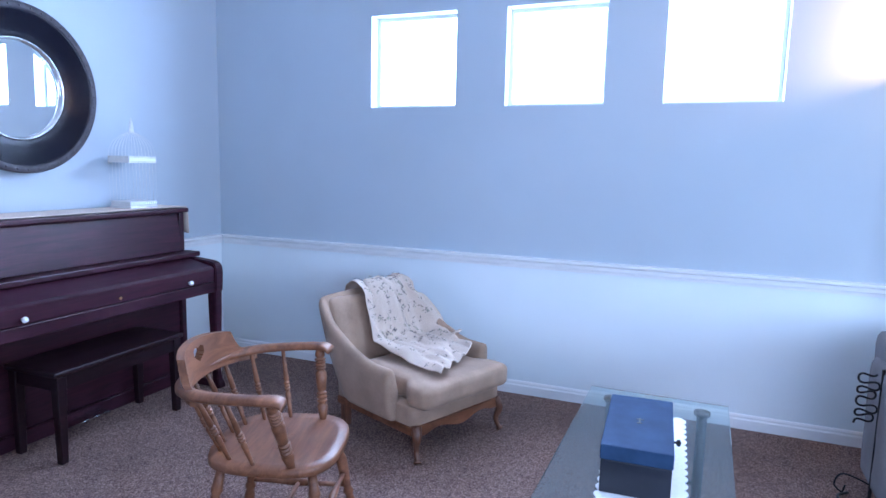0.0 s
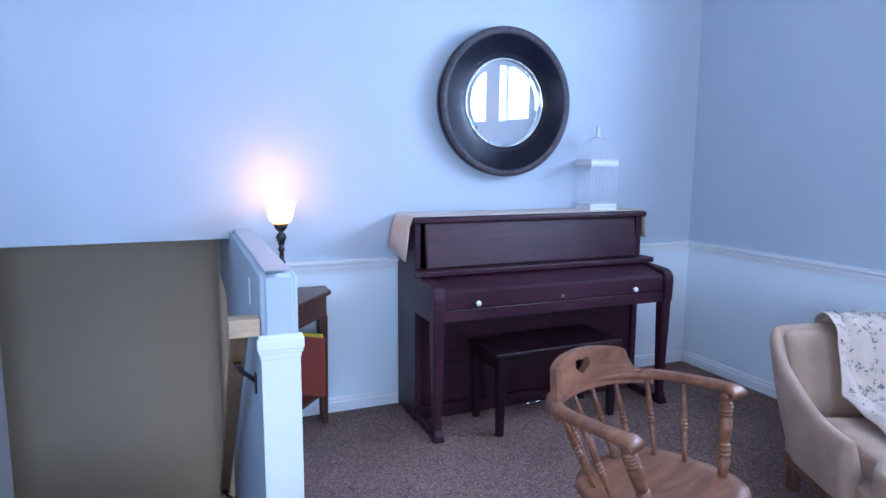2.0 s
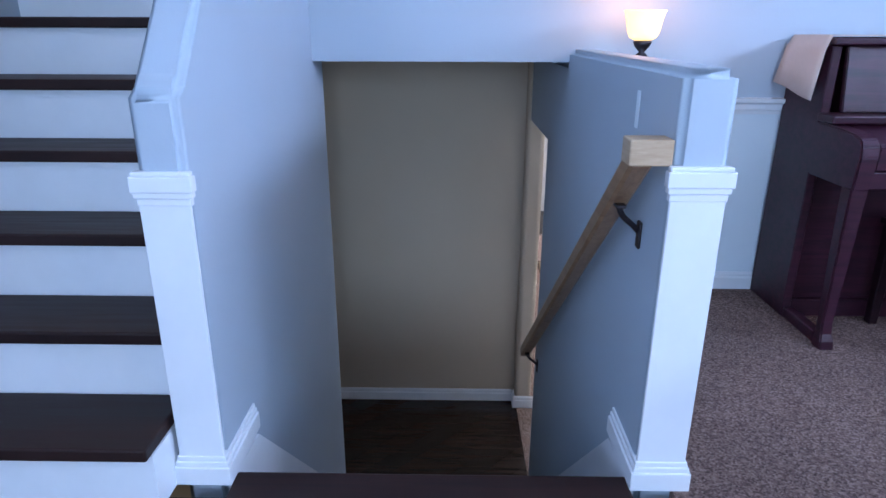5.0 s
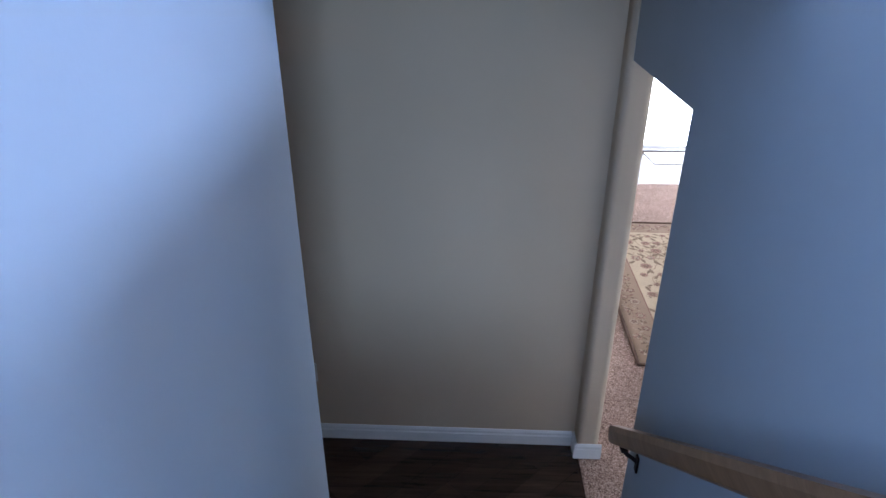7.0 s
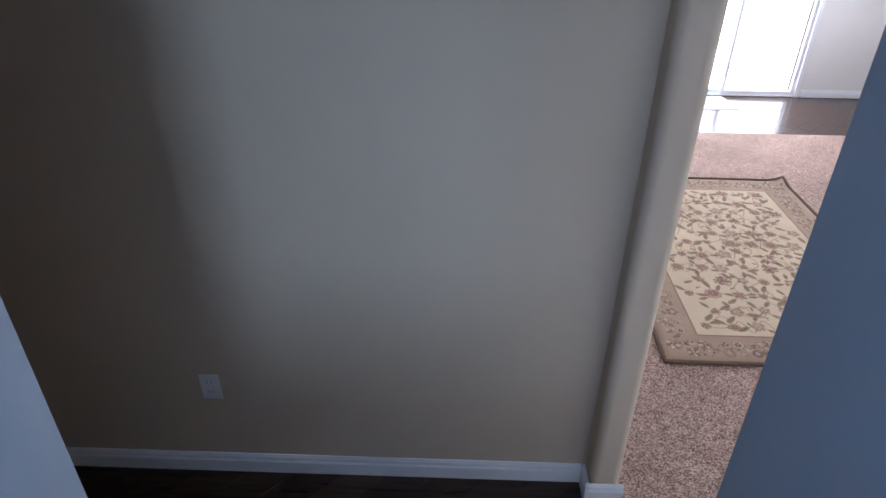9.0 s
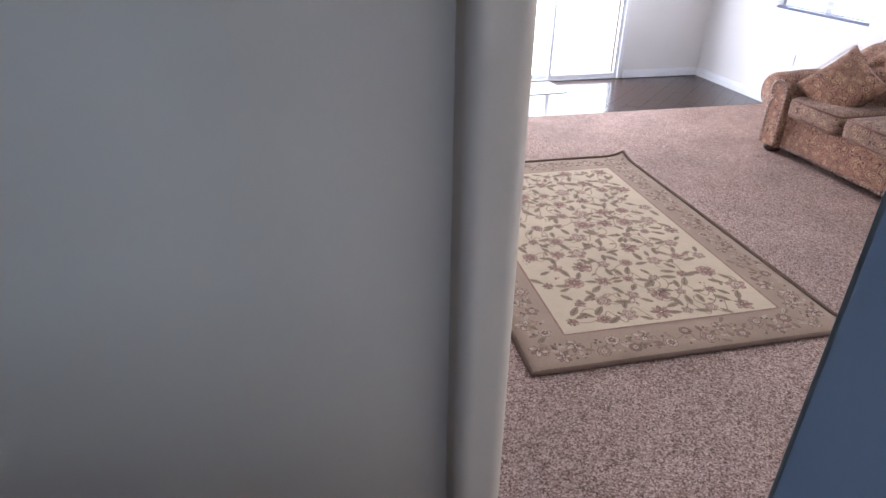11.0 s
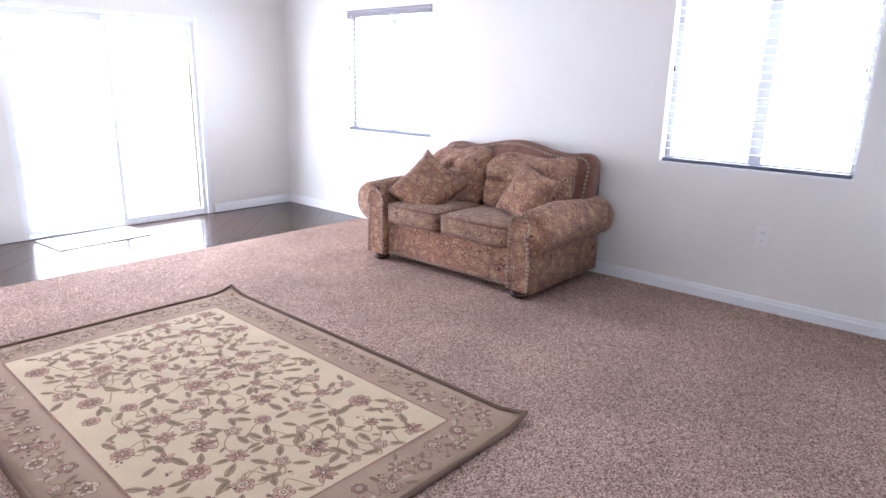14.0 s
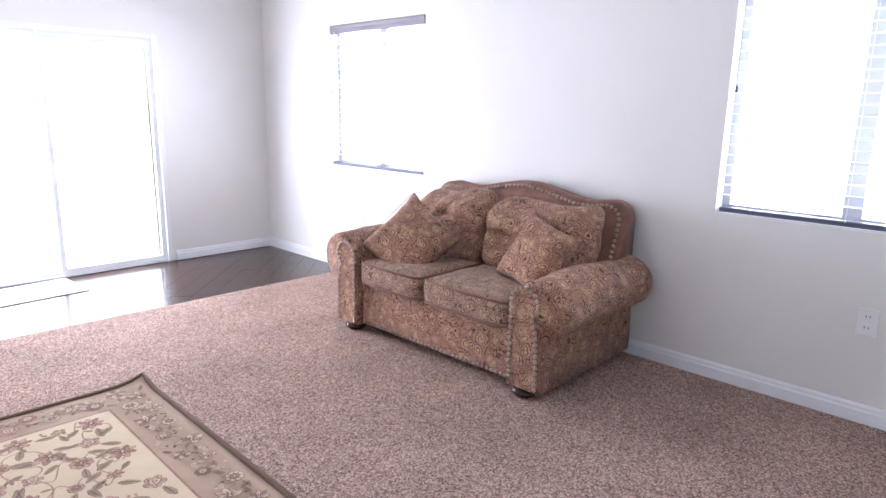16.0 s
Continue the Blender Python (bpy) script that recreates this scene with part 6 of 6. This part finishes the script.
def area_rug():
    """Woven rug: bound edge, tan border, cream field, with a raised floral pattern."""
    e = thing("area_rug", (2.035, 6.06, LOW), -0.6, "cream and tan floral area rug lying on the carpet", "rug")
    X, Y = 0.728, 1.085
    bm = bmesh.new()
    nx, ny = 24, 34
    def lift(x, y):
        c = max(0, (x / X - 0.86) / 0.14) * max(0, (abs(y) / Y - 0.88) / 0.12)
        return 0.030 * c ** 1.3 + 0.002 * noise.noise(Vector((x * 3, y * 3, 0)))
    g = [[bm.verts.new((-X + 2 * X * i / nx, -Y + 2 * Y * j / ny, 0.010 + lift(-X + 2 * X * i / nx, -Y + 2 * Y * j / ny))) for j in range(ny + 1)] for i in range(nx + 1)]
    for i in range(nx):
        for j in range(ny):
            bm.faces.new((g[i][j], g[i + 1][j], g[i + 1][j + 1], g[i][j + 1]))
    ob = part("border", bm, RUG_BORDER, e, "tan patterned border", smooth=True)
    m = ob.modifiers.new("thickness", "SOLIDIFY")
    m.thickness, m.offset = 0.010, -1
    edge = []
    for a, b, n in (((-X, -Y), (X, -Y), 24), ((X, -Y), (X, Y), 34), ((X, Y), (-X, Y), 24), ((-X, Y), (-X, -Y), 34)):
        for k in range(n):
            x, y = a[0] + (b[0] - a[0]) * k / n, a[1] + (b[1] - a[1]) * k / n
            edge.append((x, y, 0.0105 + lift(x, y)))
    part("binding", tube(edge, 0.0125, 8, closed=True, flat=0.8), RUG_EDGE, e, "dark brown bound edge", smooth=True)
    FX, FY = 0.514, 0.876
    bm = bmesh.new()
    nx, ny = 16, 26
    g = [[bm.verts.new((-FX + 2 * FX * i / nx, -FY + 2 * FY * j / ny, 0.0122 + lift(-FX + 2 * FX * i / nx, -FY + 2 * FY * j / ny))) for j in range(ny + 1)] for i in range(nx + 1)]
    for i in range(nx):
        for j in range(ny):
            bm.faces.new((g[i][j], g[i + 1][j], g[i + 1][j + 1], g[i][j + 1]))
    part("field", bm, RUG_FIELD, e, "cream rug field", smooth=True)

    mats = [RUG_ROSE, RUG_MAUVE, RUG_LEAF, RUG_STEM, RUG_FIELD, RUG_BORDER, RUG_LINE, RUG_BLOOM]
    pat = bmesh.new()
    rnd = random.Random(21)

    def z_of(x, y, h):
        return 0.0122 + lift(x, y) + h

    def poly(pts, h, slot):
        f = pat.faces.new([pat.verts.new((x, y, z_of(x, y, h))) for x, y in pts])
        f.material_index = slot
        if f.normal.z < 0:
            f.normal_flip()

    def petal(cx, cy, a, ln, wd, h, slot, start=0.0):
        ca, sa = math.cos(a), math.sin(a)
        pts = []
        for k in range(10):
            t = 2 * math.pi * k / 10
            u, v = start + ln * (0.5 + 0.5 * math.cos(t)), wd * math.sin(t) * abs(math.sin(t)) ** 0.5 * (0.9 + 0.2 * math.cos(t))
            pts.append((cx + ca * u - sa * v, cy + sa * u + ca * v))
        poly(pts, h, slot)

    def disc(cx, cy, r, h, slot):
        poly([(cx + r * math.cos(2 * math.pi * k / 9), cy + r * math.sin(2 * math.pi * k / 9)) for k in range(9)], h, slot)

    def rosette(cx, cy, r, n, depth, a0, h, slot):
        """Scalloped outline with n rounded petals."""
        pts = []
        for k in range(6 * n):
            t = 2 * math.pi * k / (6 * n)
            q = r * (1 - depth + depth * abs(math.cos(n * t / 2)) ** 0.7)
            pts.append((cx + q * math.cos(t + a0), cy + q * math.sin(t + a0)))
        poly(pts, h, slot)

    def flower(cx, cy, r, kind, fill=None):
        a0 = rnd.uniform(0, 6.28)
        outer, inner = fill or ((0, 1), (0, 7), (1, 0), (0, 1))[kind]
        if kind in (0, 1):
            # layered rosette, many petals or five
            n, depth = ((8, 0.16), (5, 0.34))[kind]
            rosette(cx, cy, r * 1.05, n, depth, a0, 0.0008, 6)
            rosette(cx, cy, r * 1.05 - 0.0026, n, depth, a0, 0.0011, outer)
            for k in range(n):
                petal(cx, cy, a0 + 2 * math.pi * (k + (0.5 if kind == 0 else 0)) / n, r * 0.80, r * 0.05, 0.0013, 6, r * 0.12)
            rosette(cx, cy, r * 0.58, n, depth, a0 + 0.3, 0.0015, 6)
            rosette(cx, cy, r * 0.58 - 0.003, n, depth, a0 + 0.3, 0.0018, inner)
        else:
            # pointed fan on a calyx, or a many-petalled star
            n = (6, 8)[kind - 2]
            for k in range(n):
                a = a0 + (3.5 * k / (n - 1) if kind == 2 else 2 * math.pi * k / n) + rnd.uniform(-0.12, 0.12)
                ln = r * rnd.uniform(0.95, 1.15) * (1.3 if kind == 2 and 1 < k < 4 else 1.0)
                w = r * (0.30, 0.24)[kind - 2]
                petal(cx, cy, a, ln + 0.0025, w + 0.0020, 0.0008 + 0.00003 * k, 6)
                petal(cx, cy, a, ln, w, 0.0012 + 0.00003 * k, outer if k % 2 else inner)
                petal(cx, cy, a, ln * 0.62, w * 0.22, 0.0016, 6)
            if kind == 2:
                for k in (-1, 1):
                    petal(cx, cy, a0 + 1.75 + math.pi + 0.6 * k, r * 0.9, r * 0.2, 0.0010, 2)
        disc(cx, cy, r * 0.24, 0.0021, 6)
        disc(cx, cy, r * 0.14, 0.0024, 7)

    def leaf(cx, cy, a, ln, wd, slot=2):
        petal(cx, cy, a, ln + 0.002, wd + 0.0010, 0.0005, 6)
        petal(cx, cy, a, ln, wd, 0.0008, slot)
        petal(cx, cy, a, ln * 0.85, wd * 0.14, 0.0011, 6, ln * 0.05)

    def vine(pts, w=0.0028):
        line = bez([(x, y, 0) for x, y in pts], 6)
        prev = None
        for i, p in enumerate(line):
            a, b = line[max(0, i - 1)], line[min(len(line) - 1, i + 1)]
            t = (b - a)
            if t.length < 1e-6:
                continue
            t.normalize()
            nrm = Vector((-t.y, t.x, 0)) * w
            cur = ((p.x + nrm.x, p.y + nrm.y), (p.x - nrm.x, p.y - nrm.y))
            if prev:
                poly([prev[0], prev[1], cur[1], cur[0]], 0.0006, 3)
            prev = cur

    # large field: staggered blossoms joined by curling stems
    cols, lines = 7, 12
    spots = []
    for j in range(lines):
        for i in range(cols):
            x = -FX + 0.08 + (i + (0.5 if j % 2 else 0.0)) * (2 * FX - 0.16) / (cols - 0.5) + rnd.uniform(-0.014, 0.014)
            y = -FY + 0.075 + j * (2 * FY - 0.15) / (lines - 1) + rnd.uniform(-0.014, 0.014)
            spots.append((x, y))

    def inside(x, y, m=0.012):
        return abs(x) < FX - m and abs(y) < FY - m
    for n, (x, y) in enumerate(spots):
        r = rnd.choice((0.026, 0.032, 0.038, 0.046))
        flower(x, y, r, rnd.randrange(4))
        base = rnd.uniform(0, 6.28)
        for q in range(rnd.choice((2, 3, 3))):
            a = base + q * 2.4 + rnd.uniform(-0.3, 0.3)
            lx, ly = x + math.cos(a) * r * 1.15, y + math.sin(a) * r * 1.15
            ln = rnd.uniform(0.056, 0.084)
            if inside(lx + math.cos(a) * ln, ly + math.sin(a) * ln):
                leaf(lx, ly, a + rnd.uniform(-0.5, 0.5), ln, ln * 0.21)
        # a tendril that leaves the blossom and curls in on itself
        a, turn = base + 1.3, rnd.choice((-1, 1))
        px, py, line = x, y, [(x, y)]
        for k in range(13):
            a += turn * (0.02 + 0.052 * k)
            px, py = px + math.cos(a) * 0.021, py + math.sin(a) * 0.021
            line.append((px, py))
        if all(inside(p, q) for p, q in line) and rnd.random() < 0.75:
            vine(line, 0.0026)
            leaf(line[5][0], line[5][1], a + 2.0, 0.034, 0.007)
        if n + 1 < len(spots) and abs(spots[n + 1][1] - y) < 0.08 and rnd.random() < 0.45:
            x2, y2 = spots[n + 1]
            s = rnd.choice((-1, 1)) * 0.05
            vine([(x, y), (x + (x2 - x) * 0.33, y + s), (x + (x2 - x) * 0.66, y2 - s), (x2, y2)], 0.0026)
        if rnd.random() < 0.5:
            bx, by = x + rnd.uniform(-0.09, 0.09), y + rnd.uniform(-0.07, 0.07)
            if inside(bx, by, 0.03):
                for q in range(4):
                    disc(bx + rnd.uniform(-0.016, 0.016), by + rnd.uniform(-0.016, 0.016), 0.006, 0.0016, rnd.choice((0, 1, 6)))
    # guard line between the field and the border
    for a, b in (((-FX, -FY), (FX, -FY)), ((FX, -FY), (FX, FY)), ((FX, FY), (-FX, FY)), ((-FX, FY), (-FX, -FY))):
        d = Vector((b[0] - a[0], b[1] - a[1])).normalized()
        nrm = Vector((-d.y, d.x)) * 0.0045
        steps = 30
        for k in range(steps):
            p, q = Vector(a).lerp(Vector(b), k / steps), Vector(a).lerp(Vector(b), (k + 1) / steps)
            poly([tuple(p + nrm), tuple(p - nrm), tuple(q - nrm), tuple(q + nrm)], 0.0007, 1)
    # border: running vine with small pale blossoms
    mx, my = (X + FX) / 2, (Y + FY) / 2
    for a, b, n in (((-mx, -my), (mx, -my), 15), ((mx, -my), (mx, my), 23), ((mx, my), (-mx, my), 15), ((-mx, my), (-mx, -my), 23)):
        A, B = Vector(a), Vector(b)
        d = (B - A).normalized()
        nr = Vector((-d.y, d.x))
        line = []
        for k in range(2 * n + 1):
            p = A.lerp(B, k / (2 * n)) + nr * (0.036 if k % 2 else -0.036) * rnd.uniform(0.3, 1.2) + d * rnd.uniform(-0.02, 0.02)
            line.append(tuple(p))
        vine(line, 0.0026)
        for k in range(n):
            p = A.lerp(B, (k + 0.5) / n) + nr * (0.032 if k % 2 else -0.032) + d * rnd.uniform(-0.018, 0.018)
            r = rnd.uniform(0.026, 0.040)
            flower(p.x, p.y, r, rnd.randrange(4), ((7, 1), (1, 7), (0, 7))[k % 3])
            for q in range(3):
                a1 = rnd.uniform(0, 6.28)
                lx, ly = p.x + math.cos(a1) * r * 1.2, p.y + math.sin(a1) * r * 1.2
                if abs(lx + 0.045 * math.cos(a1)) < X - 0.03 and abs(ly + 0.045 * math.sin(a1)) < Y - 0.03 and not inside(lx + 0.05 * math.cos(a1), ly + 0.05 * math.sin(a1), -0.01):
                    leaf(lx, ly, a1, 0.045, 0.009, rnd.choice((2, 1, 7)))
            o = p - nr * (0.062 if k % 2 else -0.062)
            for q in range(4):
                disc(o.x + rnd.uniform(-0.025, 0.025), o.y + rnd.uniform(-0.025, 0.025), 0.006, 0.0013, rnd.choice((6, 7, 1)))
    tagged(part("floral_pattern", pat, mats, e, "woven blossoms, leaves and curling stems"), kind="stuff")


area_rug()


# ---- floorboards ----
def clip_poly(pts, x0, x1, y0, y1):
    """Cuts a convex outline to a rectangle."""
    for axis, lim, keep in ((0, x0, 1), (0, x1, -1), (1, y0, 1), (1, y1, -1)):
        out = []
        for i, p in enumerate(pts):
            q = pts[(i + 1) % len(pts)]
            a, b = (p[axis] - lim) * keep, (q[axis] - lim) * keep
            if a >= 0:
                out.append(p)
            if a * b < 0:
                t = a / (a - b)
                out.append((p[0] + (q[0] - p[0]) * t, p[1] + (q[1] - p[1]) * t))
        pts = out
        if len(pts) < 3:
            return []
    return pts


def board_floor(owner, x0, x1, y0, y1, z, width, length, angle, seed):
    """Diagonal boards with open joints and staggered ends."""
    rnd = random.Random(seed)
    ca, sa = math.cos(radians(angle)), math.sin(radians(angle))
    cx, cy = (x0 + x1) / 2, (y0 + y1) / 2
    R = math.hypot(x1 - x0, y1 - y0) / 2
    g = 0.0008
    v = -R
    while v < R:
        u = -R - rnd.uniform(0, length)
        while u < R:
            ln = length * rnd.uniform(0.75, 1.2)
            quad = [(u + g, v + g), (u + ln - g, v + g), (u + ln - g, v + width - g), (u + g, v + width - g)]
            pts = clip_poly([(cx + a * ca - b * sa, cy + a * sa + b * ca) for a, b in quad], x0, x1, y0, y1)
            if len(pts) >= 3:
                area = abs(sum(pts[i][0] * pts[(i + 1) % len(pts)][1] - pts[(i + 1) % len(pts)][0] * pts[i][1] for i in range(len(pts)))) / 2
                if area > 0.0006:
                    bm = bmesh.new()
                    add_prism(bm, pts, "z", z - 0.006, z + rnd.uniform(-0.0006, 0.0006))
                    part("plank", bm, DARK_FLOOR, owner)
            u += ln
        v += width


board_floor(scene.objects["floor_patio"], 0.91, 4.758, 8.205, 9.335, LOW - 0.004, 0.13, 1.1, 45, 5)
board_floor(scene.objects["floor_lower_hall"], -1.69, 0.785, 3.12, 4.265, LOW - 0.003, 0.13, 1.1, 45, 6)
